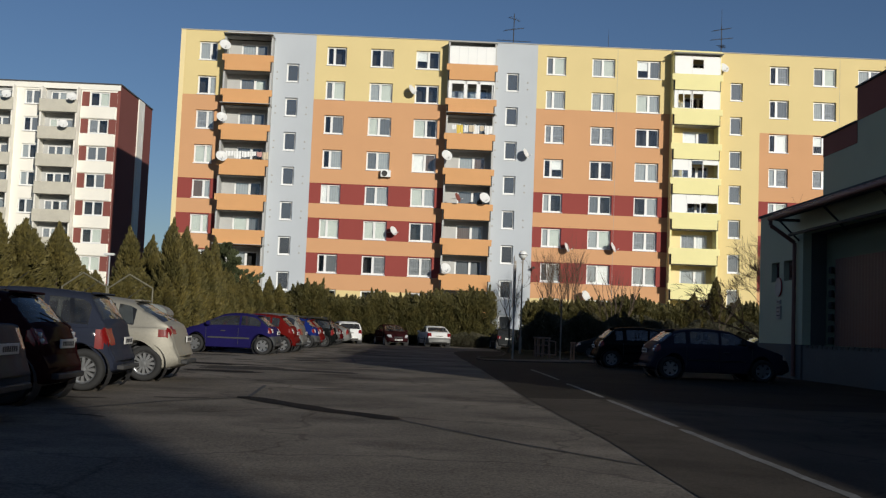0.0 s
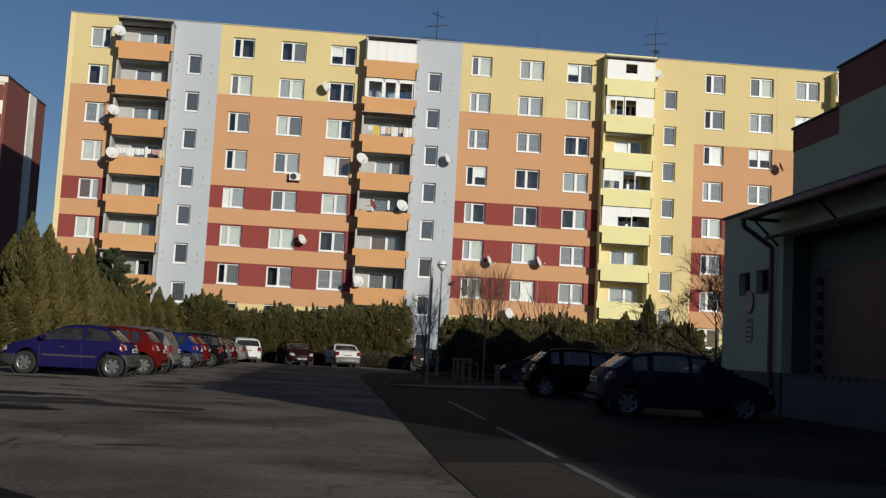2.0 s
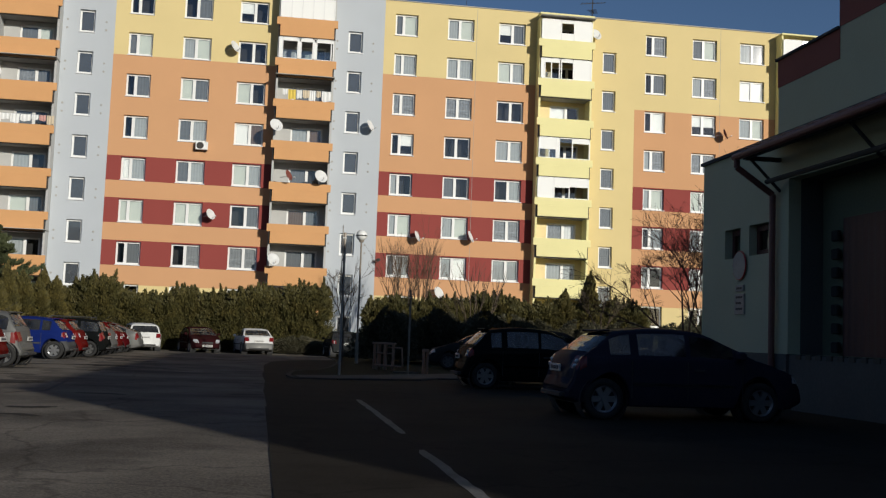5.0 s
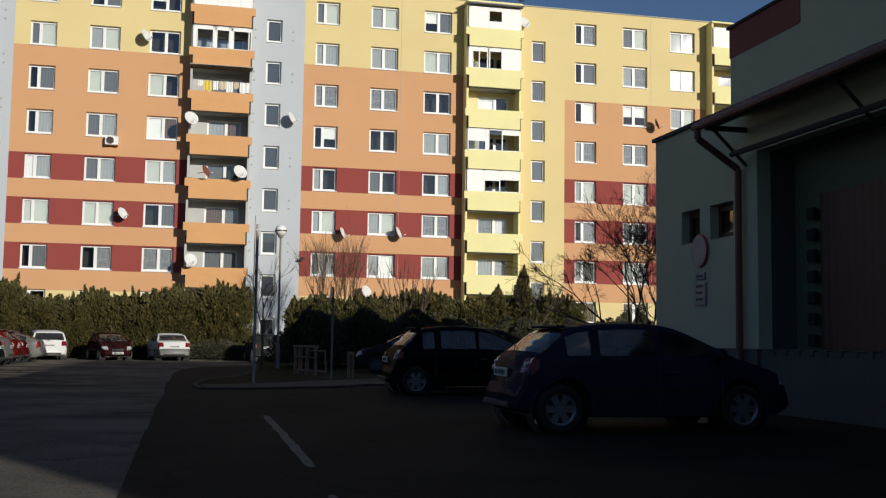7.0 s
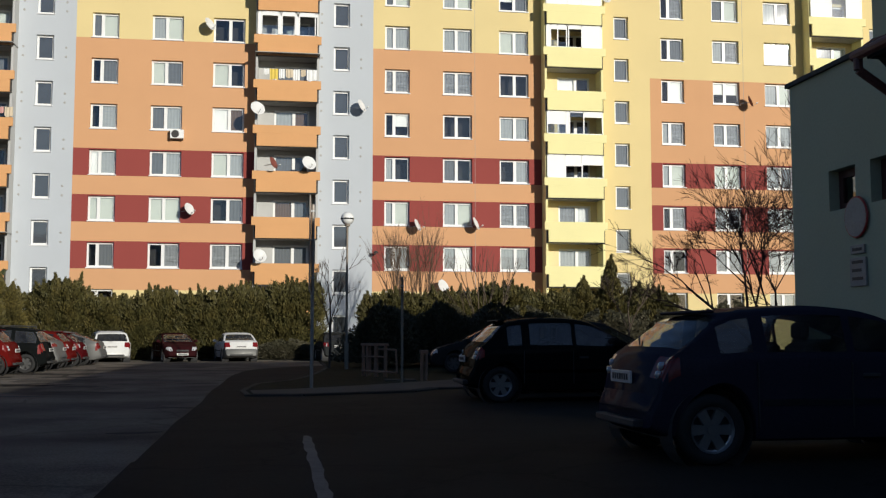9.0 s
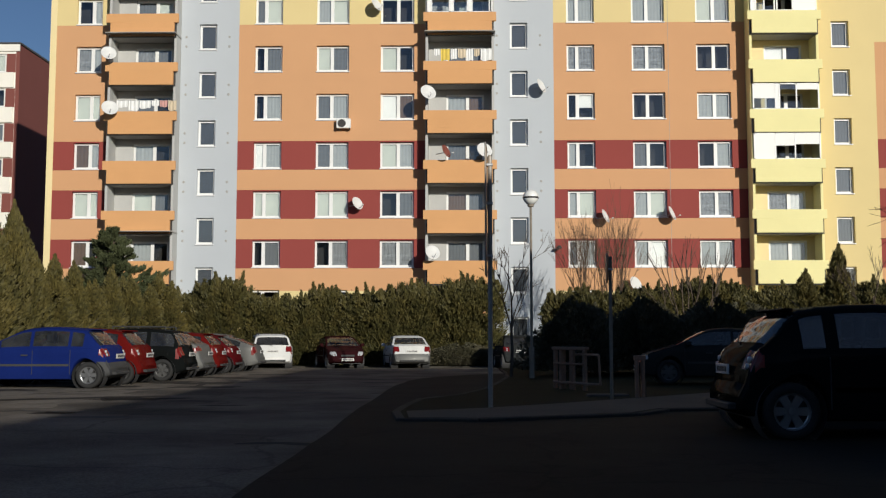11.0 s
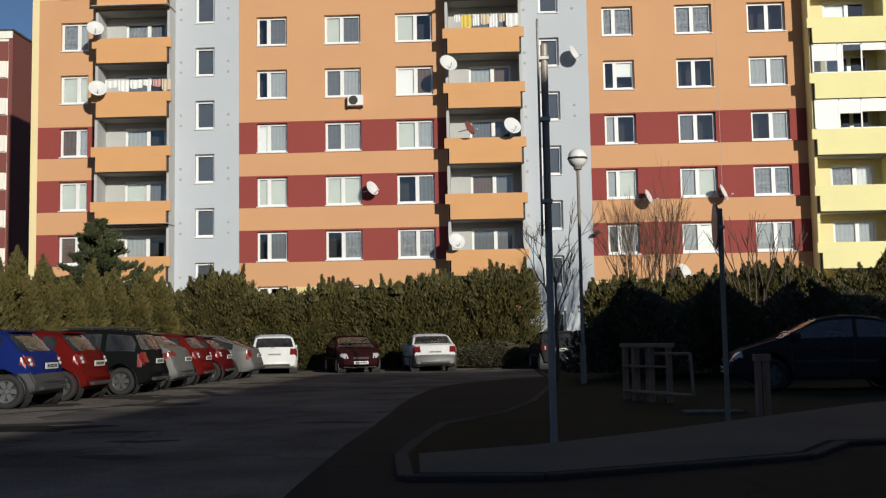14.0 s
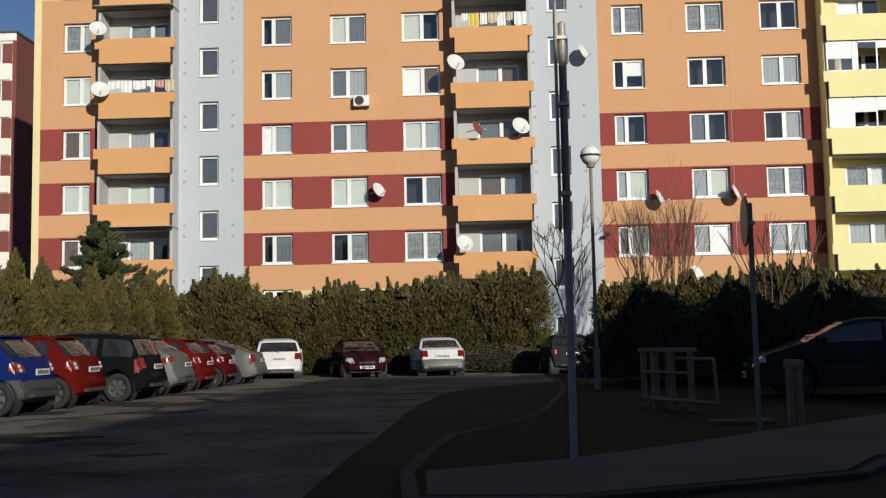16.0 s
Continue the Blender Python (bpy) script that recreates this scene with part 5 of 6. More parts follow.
    b.cbox(h - 0.10, h + 0.004, -hw * 0.36, hw * 0.36, 0.50, 0.58, 0.01)
    part("grille", b, M_TRIM, ob)
    b = Build()
    b.box(-h * 0.88, h * 0.88, -hw * 0.76, hw * 0.76, 0.21, 0.50)
    part("underbody", b, M_TRIM, ob)
    for sgn in (-1, 1):
        b = Build()
        b.box(xb + 0.44, xf - 0.44, sgn * hw - 0.01, sgn * (hw + 0.010), 0.50, 0.55)
        part("rub_strip", b, M_TRIM, ob)
        for xx in ((xc - 0.22, lerp(xc, xr, 0.54)) if doors == 2 and shape == "small" else (xc - 0.22, lerp(xc, xr, 0.40), lerp(xc, xr, 0.72))):
            b = Build()
            b.box(xx, xx + 0.010, sgn * hw - 0.02, sgn * hw * 1.002 + 0.002 * sgn, 0.32, 0.86)
            part("door_seam", b, M_TRIM, ob)
        b = Build()
        b.cbox(lerp(xc, xr, 0.36), lerp(xc, xr, 0.36) + 0.16, sgn * hw - 0.02, sgn * hw + 0.022, 0.73, 0.765, 0.008)
        part("door_handle", b, M_TRIM, ob)
        b = Build()
        b.cbox(xc - 0.36, xc - 0.22, sgn * (hw + 0.09) - 0.08, sgn * (hw + 0.09) + 0.08, 0.91, 1.04, 0.03)
        b.box(xc - 0.32, xc - 0.26, sgn * (hw + 0.0) - 0.06, sgn * (hw + 0.0) + 0.06, 0.90, 0.93)
        part("mirror", b, paint_, ob)
    for xx, sgn, z in ((tail_x(0.73) - 0.012, -1, 0.72), (h + 0.006, 1, 0.38)):
        b = Build()
        b.cbox(min(xx, xx + 0.02 * sgn), max(xx, xx + 0.02 * sgn), -0.26, 0.26, z - 0.055, z + 0.055, 0.004)
        pl = part("number_plate", b, M_PLATE, ob, "white number plate")
        for i in range(7):
            part("bar", PLATE_BAR, None, pl, m=pose(xx + 0.018 * sgn, -0.20 + i * 0.06, z))
    for sgn in (-1, 1):
        for zz, rr, mt_ in ((0.755, 0.034, M_HEAD), (0.825, 0.036, M_HEAD)) if shape in ("hatch", "tall_hatch", "low_hatch", "small") else ():
            b = Build()
            xx = tail_x(zz) + bulge * 0.78 ** 2 - 0.028
            b.lathe([(0.0, 0.016), (rr * 0.8, 0.012), (rr, 0.0), (rr, -0.05)], pose(xx + 0.02, sgn * hw * 0.76, zz, 0, -90, 0), 12)
            part("lamp_lens", b, mt_, ob, "round clear lamp lens", smooth=True)
    b = Build()
    b.cbox(-h - 0.012, -h + 0.10, -hw * 0.62, hw * 0.62, 0.30, 0.37, 0.012)
    part("valance", b, M_TRIM, ob, "black lower edge of the bumper")
    for x in (xf, xb):
        for sgn in (-1, 1):
            b = Build()
            b.lathe([(ra - 0.005, -0.16), (ra - 0.005, 0.14)], pose(x, sgn * (hw - 0.16), 0.29, 90, 0, 0), 24)
            part("arch_liner", b, M_TRIM, ob)
            wheel_parts(ob, x, sgn * (hw - 0.105), r, alloy, sgn)
    b = Build()
    b.tube((xt + 0.30, 0, H - 0.05), (xt - 0.02, 0, H + 0.20), 0.006, 0.003, 5)
    part("aerial", b, M_TRIM, ob)
    if shape not in ("sedan", "liftback"):
        b = Build()
        b.tube((lerp(xr, xt, 0.1) - 0.02, 0.0, line(lerp(xr, xt, 0.1)) + 0.01), (lerp(xr, xt, 0.35) - 0.02, 0.33, line(lerp(xr, xt, 0.35)) + 0.01), 0.009, n=5)
        part("rear_wiper", b, M_TRIM, ob)
    # cabin: dashboard, front seats with headrests, rear bench
    b = Build()
    b.cbox(xc - 0.28, xc + 0.05, -hw * 0.8, hw * 0.8, 0.55, 0.88, 0.03)
    part("dashboard", b, M_TRIM, ob)
    xs0, xs1 = lerp(xc, xr, 0.46), lerp(xc, xr, 0.80)
    for sgn in (-1, 1):
        b = Build()
        yy = sgn * hw * 0.44
        b.cbox(xs0 - 0.10, xs0 + 0.04, yy - 0.23, yy + 0.23, 0.48, 1.02, 0.04)
        b.cbox(xs0 - 0.02, xs0 + 0.45, yy - 0.23, yy + 0.23, 0.48, 0.60, 0.04)
        b.cbox(xs0 - 0.09, xs0 - 0.01, yy - 0.12, yy + 0.12, 1.04, H - 0.16, 0.03)
        part("front_seat", b, M_SEAT, ob, "grey cloth seat with headrest")
    b = Build()
    b.cbox(xs1 - 0.08, xs1 + 0.06, -hw * 0.78, hw * 0.78, 0.48, 0.96, 0.04)
    part("rear_bench", b, M_SEAT, ob, "grey cloth rear bench")
    if shape in ("hatch", "round_hatch", "tall_hatch", "low_hatch", "small", "mpv"):
        b = Build()
        b.cbox(xt - 0.07, xt + 0.05, -hw * 0.60, hw * 0.60, H - 0.085, H - 0.055, 0.012)
        part("roof_spoiler", b, paint_, ob)
    if rack:
        for sgn in (-1, 1):
            b = Build()
            yy = sgn * hw * 0.62
            b.tube((xa - 0.3, yy, H + 0.03), (xt + 0.25, yy, H + 0.02), 0.018, n=8)
            for xx in (xa - 0.3, lerp(xa, xt, 0.5), xt + 0.25):
                b.tube((xx, yy, H - 0.08), (xx, yy, H + 0.03), 0.018, n=6)
            part("roof_rail", b, M_TRIM, ob)
    return ob


M_REDTWIG = material("red_brown_twig", (0.075, 0.042, 0.032), 0.95, 0.3, 6, 40, 0.4)


def row_car(rear_wheel_x, y, shape, *args, turn=180, **kw):
    """A car whose nose points to -x (turn 180) or +x (turn 0), set by its rear axle."""
    c = CAR_SHAPES[shape]
    off = -c["L"] / 2 + c["rear"]
    a = radians(turn)
    return car(pose(rear_wheel_x - off * math.cos(a), y - off * math.sin(a), 0.03, 0, 0, turn), shape, *args, **kw)


# left row, tails to the lane; the wheel nearest the camera touches down at the given y
row_car(-3.95, 7.5, "sedan", P_GREYBLUE, "grey-blue sedan parked nose to the hedge", turn=182)
row_car(-3.9, 10.1, "hatch", P_MAROON, "dark maroon hatchback parked in a row", turn=181)
row_car(-3.92, 12.9, "mpv", P_SLATE, "slate-blue compact van parked in a row", alloy=2, turn=184)
row_car(-3.78, 15.6, "round_hatch", P_CHAMP, "champagne-silver rounded hatchback with alloy wheels", alloy=2, turn=184)
row_car(-4.3, 32.28, "small", P_BLUE, "violet-blue three-door hatchback with grey bumpers", alloy=1, bumper=M_BUMPER, turn=178)
row_car(-4.1, 35.4, "hatch", P_RED, "faded red hatchback parked in a row", alloy=1, turn=180)
row_car(-4.1, 38.3, "mpv", P_SILVER, "silver-grey compact van parked in a row", turn=180)
row_car(-4.42, 46.0, "hatch", P_BLUE2, "bright blue hatchback with grey bumper", alloy=1, bumper=M_BUMPER, turn=180)
row_car(-4.4, 48.25, "hatch", P_RED, "red hatchback with grey bumper", alloy=0, bumper=P_RED, turn=180)
row_car(-4.10, 50.75, "wagon", P_BLACK, "black estate car with dark steel wheels", alloy=0, rack=True, turn=180)
row_car(-4.2, 53.3, "round_hatch", P_SILVER, "silver hatchback parked in a row", turn=180)
row_car(-4.22, 55.8, "hatch", P_RED, "bright red hatchback parked in a row", turn=180)
row_car(-4.2, 58.3, "small", P_DRED, "dark red hatchback parked in a row", turn=180)
row_car(-4.25, 60.9, "liftback", P_SILVER, "silver liftback parked in a row", turn=180)
# by the hedge
car(pose(-4.35, 66.9, 0.03, 0, 0, 105), "wagon", P_WHITE, "white estate car facing the hedge", rack=True)
car(pose(-1.2, 66.2, 0.03, 0, 0, -72), "small", P_MAROON, "dark maroon small car facing the lane")
car(pose(1.6, 66.8, 0.03, 0, 0, 100), "sedan", P_WHITE, "white sedan with its tail to the lane", bumper=P_SILVER)
# right row, tails to the lane
row_car(7.34, 24.8, "low_hatch", P_NAVY, "navy-blue hatchback parked by the shop", alloy=1, turn=1)
row_car(7.38, 33.45, "tall_hatch", P_BLACK, "black hatchback parked by the shop", alloy=1, turn=0)
row_car(8.35, 36.25, "wagon", P_GRAPH, "graphite estate car parked in the last bay", alloy=1, turn=3)
car(pose(9.97, 47.35, 0.07, 0, 0, 173), "small", P_GRAPH, "dark grey hatchback standing beyond the lawn", alloy=0)
car(pose(16.6, 45.5, 0.07, 0, 0, 186), "small", P_GRAPH, "dark grey small car standing beyond the lawn", alloy=0)
car(pose(6.3, 66.3, 0.03, 0, 0, 95), "hatch", P_GRAPH, "grey hatchback standing by the hedge gap")

# ---- planting ----


def leaf_cloud(b, rnd, count, shape, size, up=0.0, mi=0, wild=0.8, wide=1.0):
    """Adds small sprays. shape(rnd) gives a point and an outward direction; wild: how far a spray strays from it."""
    for _ in range(count):
        p, d = shape(rnd)
        d = (d + Vector((rnd.uniform(-wild, wild), rnd.uniform(-wild, wild), rnd.uniform(-wild, wild) * 0.6 + up))).normalized()
        s = d.cross(Vector((rnd.uniform(-1, 1), rnd.uniform(-1, 1), rnd.uniform(-1, 1)))).normalized()
        l_, w = size * rnd.uniform(0.7, 1.4), size * rnd.uniform(0.16, 0.30) * wide
        k = len(b.v)
        b.v += [tuple(p - s * w), tuple(p + s * w), tuple(p + d * l_)]
        b.f.append((k, k + 1, k + 2))
        b.m.append(mi)


def conifer_mesh(seed, h, r, count, size, mat_):
    """A pointed conifer: sprays along steep side shoots, lit tips and dark gaps between."""
    rnd = random.Random(seed)
    shoots = []
    for _ in range(230):
        t = rnd.random() ** 0.85
        rad = r * min(1.0, 0.6 + t * 2.5) * (1 - t) ** 0.72 * 1.25 * rnd.uniform(0.75, 1.12)
        a = rnd.uniform(0, 2 * math.pi)
        foot = Vector((rad * 0.55 * math.cos(a), rad * 0.55 * math.sin(a), 0.1 + t * h * 0.90))
        tip = Vector((rad * math.cos(a), rad * math.sin(a), 0.1 + t * h * 0.90 + 0.30 + 0.35 * (1 - t)))
        shoots.append((foot, tip))
    shoots += [(Vector((0, 0, h * 0.8)), Vector((rnd.uniform(-.08, .08), rnd.uniform(-.08, .08), h * 1.03)))] * 8

    def shape(q):
        a, e = shoots[q.randrange(len(shoots))]
        k = q.random() ** 0.7
        sp_ = 0.085 * (1.15 - k)
        d = (e - a).normalized()
        return a.lerp(e, k) + Vector((q.gauss(0, sp_), q.gauss(0, sp_), q.gauss(0, sp_))), d + Vector((d.x, d.y, 0.2))
    b = Build()
    leaf_cloud(b, rnd, count, shape, size, 0.3, wild=0.5)
    return b.mesh("foliage", mat_)


def hedge_mesh(seed, h, r, clumps, count, size, mat_):
    """A clipped thuja of a closed hedge: sprays in clumps with dark gaps between, feathery tips above the cut."""
    rnd = random.Random(seed)
    spots = []
    for _ in range(clumps):
        a, t = rnd.uniform(0, 2 * math.pi), rnd.random()
        rad = r * rnd.uniform(0.80, 1.10) * (1.0 if t < 0.85 else 1.0 - (t - 0.85) * 3.2)
        spots.append((Vector((rad * math.cos(a), rad * math.sin(a), 0.15 + t * h * 0.93)), Vector((math.cos(a), math.sin(a), 0.55 + 0.5 * t)), rnd.uniform(0.08, 0.15)))
    for _ in range(clumps // 6):
        spots.append((Vector((rnd.uniform(-.7, .7) * r, rnd.uniform(-.7, .7) * r, h * rnd.uniform(0.90, 1.0))), Vector((rnd.uniform(-.3, .3), rnd.uniform(-.3, .3), 1)), rnd.uniform(0.08, 0.14)))
    tips = [(Vector((rnd.uniform(-.9, .9) * r, rnd.uniform(-.9, .9) * r, h * 0.95)), rnd.uniform(0.28, 0.42) + 0.45 * rnd.random() ** 2, Vector((rnd.uniform(-.25, .25), rnd.uniform(-.25, .25), 1))) for _ in range(11)]

    def shape(q):
        if q.random() < 0.20:
            p, l_, d = tips[q.randrange(len(tips))]
            k = q.random()
            sp_ = 0.085 * (1.05 - k)
            return p + d * l_ * k + Vector((q.gauss(0, sp_), q.gauss(0, sp_), 0)), Vector((q.uniform(-.5, .5), q.uniform(-.5, .5), 1.1))
        p, d, sp_ = spots[q.randrange(len(spots))]
        return p + Vector((q.gauss(0, sp_), q.gauss(0, sp_), q.gauss(0, sp_ * 1.2))), d
    b = Build()
    leaf_cloud(b, rnd, count, shape, size, 0.35, wild=0.5)
    return b.mesh("foliage", mat_)


def trunk_mesh(h, r):
    b = Build()
    b.tube((0, 0, 0), (0.03, 0.02, h * 0.5), r, r * 0.7, 8)
    b.tube((0.03, 0.02, h * 0.5), (0, 0, h), r * 0.7, r * 0.15, 8)
    return b.mesh("trunk", M_BARK)


rt = random.Random(21)
HEDGE = [hedge_mesh(s, 3.25, 0.82, 130, 27000, 0.135, M_THUJA) for s in (1, 2, 3, 4, 5)]
CONES = [conifer_mesh(s, 4.6, 0.80, 23000, 0.135, M_CONIFER) for s in (11, 12, 13, 14)]
TRUNK = trunk_mesh(2.8, 0.07)


def plant(name, me, x, y, s, sz, label, category, group):
    t = thing(name, pose(x, y, 0.0, 0, 0, rt.uniform(0, 360)), label, category, group)
    t.scale = (s, s, sz)
    part("trunk", TRUNK, None, t)
    part("foliage", me, None, t)
    return t


x = -8.6
while x < 24.2:
    hgt = 0.99 + 0.05 * math.sin(x * 0.55) + 0.04 * math.sin(x * 1.7) + rt.uniform(-0.08, 0.08)
    if 5.6 < x < 8.5:
        x += 0.3
        continue
    plant("thuja", rt.choice(HEDGE), x, 70.0 + rt.uniform(-0.25, 0.25), rt.uniform(1.0, 1.15), hgt, "dense green-brown thuja of the trimmed hedge", "hedge plant", "thuja hedge behind the car park")
    if x > 5:
        plant("thuja", rt.choice(HEDGE), x + 0.4, 71.3, 1.1, hgt * 0.98, "dense green-brown thuja of the trimmed hedge", "hedge plant", "thuja hedge behind the car park")
    x += rt.uniform(0.80, 1.0)
for x, y, s in ((19.6, 69.3, 0.92), (21.2, 69.5, 1.16)):
    plant("conifer", CONES[1], x, y, 1.2, s, "pointed green conifer standing in the hedge", "conifer", "conifers behind the car park")
# conifers along the left edge
def cone_height(y):
    return 3.95 if y < 34 else 2.9 if y < 46 else 5.3 if y < 58 else 4.0


y = 18.0
while y < 69:
    plant("conifer", rt.choice(CONES), -11.3 + rt.uniform(-0.35, 0.35), y, rt.uniform(0.95, 1.25), cone_height(y) / 4.6 * rt.uniform(0.85, 1.08), "tall olive-green conifer beside the parking row", "conifer", "conifers beside the parking row")
    y += rt.uniform(1.0, 1.35)
for x, y, s in ((-9.1, 68.4, 0.80), (-9.7, 67.4, 0.76), (-10.4, 66.9, 0.84), (-9.9, 69.3, 0.9)):
    plant("conifer", CONES[0], x, y, 1.1, s, "low olive-green conifer between hedge and parking row", "conifer", "conifers beside the parking row")
for y in (20, 26, 48.5, 53):
    plant("conifer", CONES[2], -13.5 - rt.uniform(0, 1), y, 1.3, cone_height(y) / 4.6, "tall olive-green conifer beside the parking row", "conifer", "conifers beside the parking row")


def pine(x, y, h):
    t = thing("pine_tree", pose(x, y, 0), "dark green spruce-like pine with an uneven crown", "pine tree")
    rnd = random.Random(77)
    b = Build()
    b.tube((0, 0, 0), (0.05, 0, h), 0.14, 0.02, 8)
    limbs = []
    z = 0.9
    while z < h - 0.15:
        for _ in range(5):
            a = rnd.uniform(0, 6.28)
            l_ = ((h - z) * 0.50 + 0.18) * rnd.uniform(0.55, 1.25)
            e = Vector((math.cos(a) * l_, math.sin(a) * l_, z + l_ * 0.30))
            b.tube((0, 0, z), e, 0.025, 0.008, 4, caps=False)
            limbs.append((Vector((0, 0, z)), e))
            for _ in range(3):
                s_ = Vector((0, 0, z)).lerp(e, rnd.uniform(0.45, 0.9))
                e2 = s_ + Vector((math.cos(a + rnd.uniform(-1, 1)), math.sin(a + rnd.uniform(-1, 1)), rnd.uniform(0.2, 0.8))) * l_ * 0.32
                b.tube(s_, e2, 0.010, 0.004, 3, caps=False)
                limbs.append((s_, e2))
        z += 0.26
    part("trunk", b, M_BARK, t)

    def shape(q):
        a, e = limbs[q.randrange(len(limbs))]
        k = q.uniform(0.35, 1.05)
        d = (e - a).normalized()
        return a.lerp(e, k) + Vector((q.gauss(0, .05), q.gauss(0, .05), q.gauss(0, .05))), d + Vector((0, 0, 0.4))
    c = Build()
    leaf_cloud(c, rnd, 110000, shape, 0.135, 0.3)
    part("crown", c, M_PINE, t)


pine(-14.0, 75.0, 6.9)


def branches(b, rnd, p, d, l_, r, depth, tips, droop=0.0, spread=0.6, kids=(2, 3), thin=0.004):
    mid = p + d * l_ * 0.5 + Vector((rnd.uniform(-1, 1), rnd.uniform(-1, 1), rnd.uniform(-1, 1))) * l_ * 0.06
    e = p + d * l_ + Vector((0, 0, -droop * l_ * 0.3))
    n_ = 7 if r > 0.04 else 4 if r > 0.012 else 3
    b.tube(p, mid, r, r * 0.85, n_, caps=False)
    b.tube(mid, e, r * 0.85, r * 0.66, n_, caps=False)
    tips.append((mid, e))
    if depth == 0:
        return
    for _ in range(rnd.randint(*kids)):
        nd = (d + Vector((rnd.uniform(-1, 1), rnd.uniform(-1, 1), rnd.uniform(-.7, 1))) * spread)
        nd.z -= droop * 0.35
        branches(b, rnd, lerp_v(mid, e, rnd.uniform(0.2, 1.0)), nd.normalized(), l_ * rnd.uniform(0.6, 0.85), max(thin, r * 0.6), depth - 1, tips, droop, spread, kids, thin)


def lerp_v(a, c, t):
    return a + (c - a) * t


def bare_tree(x, y, seed, label, stems, l_, r, depth, spread=0.5, up=0.9, droop=0.0, mat_=None, leaves=0, lean=None, kids=(2, 3), lsize=0.06, thin=0.004):
    t = thing("bare_tree", pose(x, y, 0.05), label, "tree")
    rnd = random.Random(seed)
    b = Build()
    tips = []
    for i in range(stems):
        a = 6.28 * i / stems + rnd.uniform(-.3, .3)
        d = Vector((math.cos(a) * (1 - up), math.sin(a) * (1 - up), up))
        if lean:
            d += Vector(lean)
        branches(b, rnd, Vector((math.cos(a) * 0.05, math.sin(a) * 0.05, 0)) * (stems > 1), d.normalized(), l_ * rnd.uniform(0.85, 1.1), r, depth, tips, droop, spread, kids, thin)
    part("trunk", b, mat_ or M_BARK, t, "brown bare branches")
    if leaves:
        c = Build()
        thin = [q for q in tips if (q[1] - q[0]).length < l_ * 0.35]

        def shape(q):
            a, e = thin[q.randrange(len(thin))]
            return a.lerp(e, q.random()) + Vector((q.gauss(0, .03), q.gauss(0, .03), q.gauss(0, .03))), Vector((q.uniform(-1, 1), q.uniform(-1, 1), -0.8))
        leaf_cloud(c, rnd, leaves, shape, lsize, -0.2)
        part("crown", c, M_DRYLEAF, t, "sparse dry red-brown leaves")
    return t


bare_tree(15.25, 38.4, 3, "spreading tree with drooping branches and dry red-brown leaves", 5, 2.05, 0.055, 6, 0.70, 0.64, 0.10, M_REDTWIG, 3600, (-0.12, 0, 0), (2, 4), 0.03, 0.005)
bare_tree(10.1, 72.5, 5, "bare many-stemmed shrub with fine brown twigs", 9, 2.75, 0.035, 4, 0.26, 0.91, 0, M_TWIG, 0, None, (2, 3), 0.06, 0.006)
bare_tree(11.3, 72.5, 6, "bare many-stemmed shrub with fine brown twigs", 11, 2.8, 0.035, 4, 0.26, 0.90, 0, M_TWIG, 0, None, (2, 3), 0.06, 0.006)
bare_tree(5.45, 52.6, 7, "young bare tree beside the lamp post", 1, 1.7, 0.055, 5, 0.50, 1.0, 0, None, 0, None, (2, 3), 0.06, 0.008)
bare_tree(13.3, 64.0, 8, "young bare tree with a few long arching branches", 4, 2.3, 0.05, 3, 0.30, 0.80, 0, None, 0, None, (2, 3), 0.06, 0.012)
bare_tree(18.3, 58.0, 9, "young bare tree with thin upright branches", 1, 1.8, 0.055, 5, 0.45, 1.0, 0, None, 0, None, (2, 3), 0.06, 0.008)
bare_tree(2.9, 72.2, 10, "bare shrub with thin twigs behind the hedge", 4, 1.6, 0.03, 4, 0.4, 0.8, 0, M_TWIG, 0, None, (2, 3))


def shrub_mesh(seed, r, h, count):
    rnd = random.Random(seed)

    def shape(q):
        a, t = q.uniform(0, 6.283), q.uniform(-0.15, 1.0)
        rad = r * math.sqrt(max(0.02, 1 - max(0, t) ** 2)) * (1 + 0.22 * math.sin(3 * a + seed + 2 * t) + 0.14 * math.sin(7 * a + 3 * t)) * q.uniform(0.7, 1.12)
        return Vector((rad * math.cos(a), rad * math.sin(a), 0.2 + max(0.0, t + 0.15) * h * (0.82 + 0.12 * math.sin(2 * a + seed) + 0.07 * math.sin(5 * a)))), Vector((math.cos(a), math.sin(a), t + 0.3))
    b = Build()
    leaf_cloud(b, rnd, count, shape, 0.11, 0.15, wide=1.4)
    return b.mesh("foliage", M_BUSH)


SHRUB = [shrub_mesh(s, 1.5, 2.0, 16000) for s in (31, 32, 33)]
stem = Build()
for i in range(6):
    a = i * 1.05
    stem.tube((0.1 * math.cos(a), 0.1 * math.sin(a), 0), (0.7 * math.cos(a), 0.7 * math.sin(a), 1.4), 0.03, 0.01, 5)
STEM = stem.mesh("stem", M_BARK)
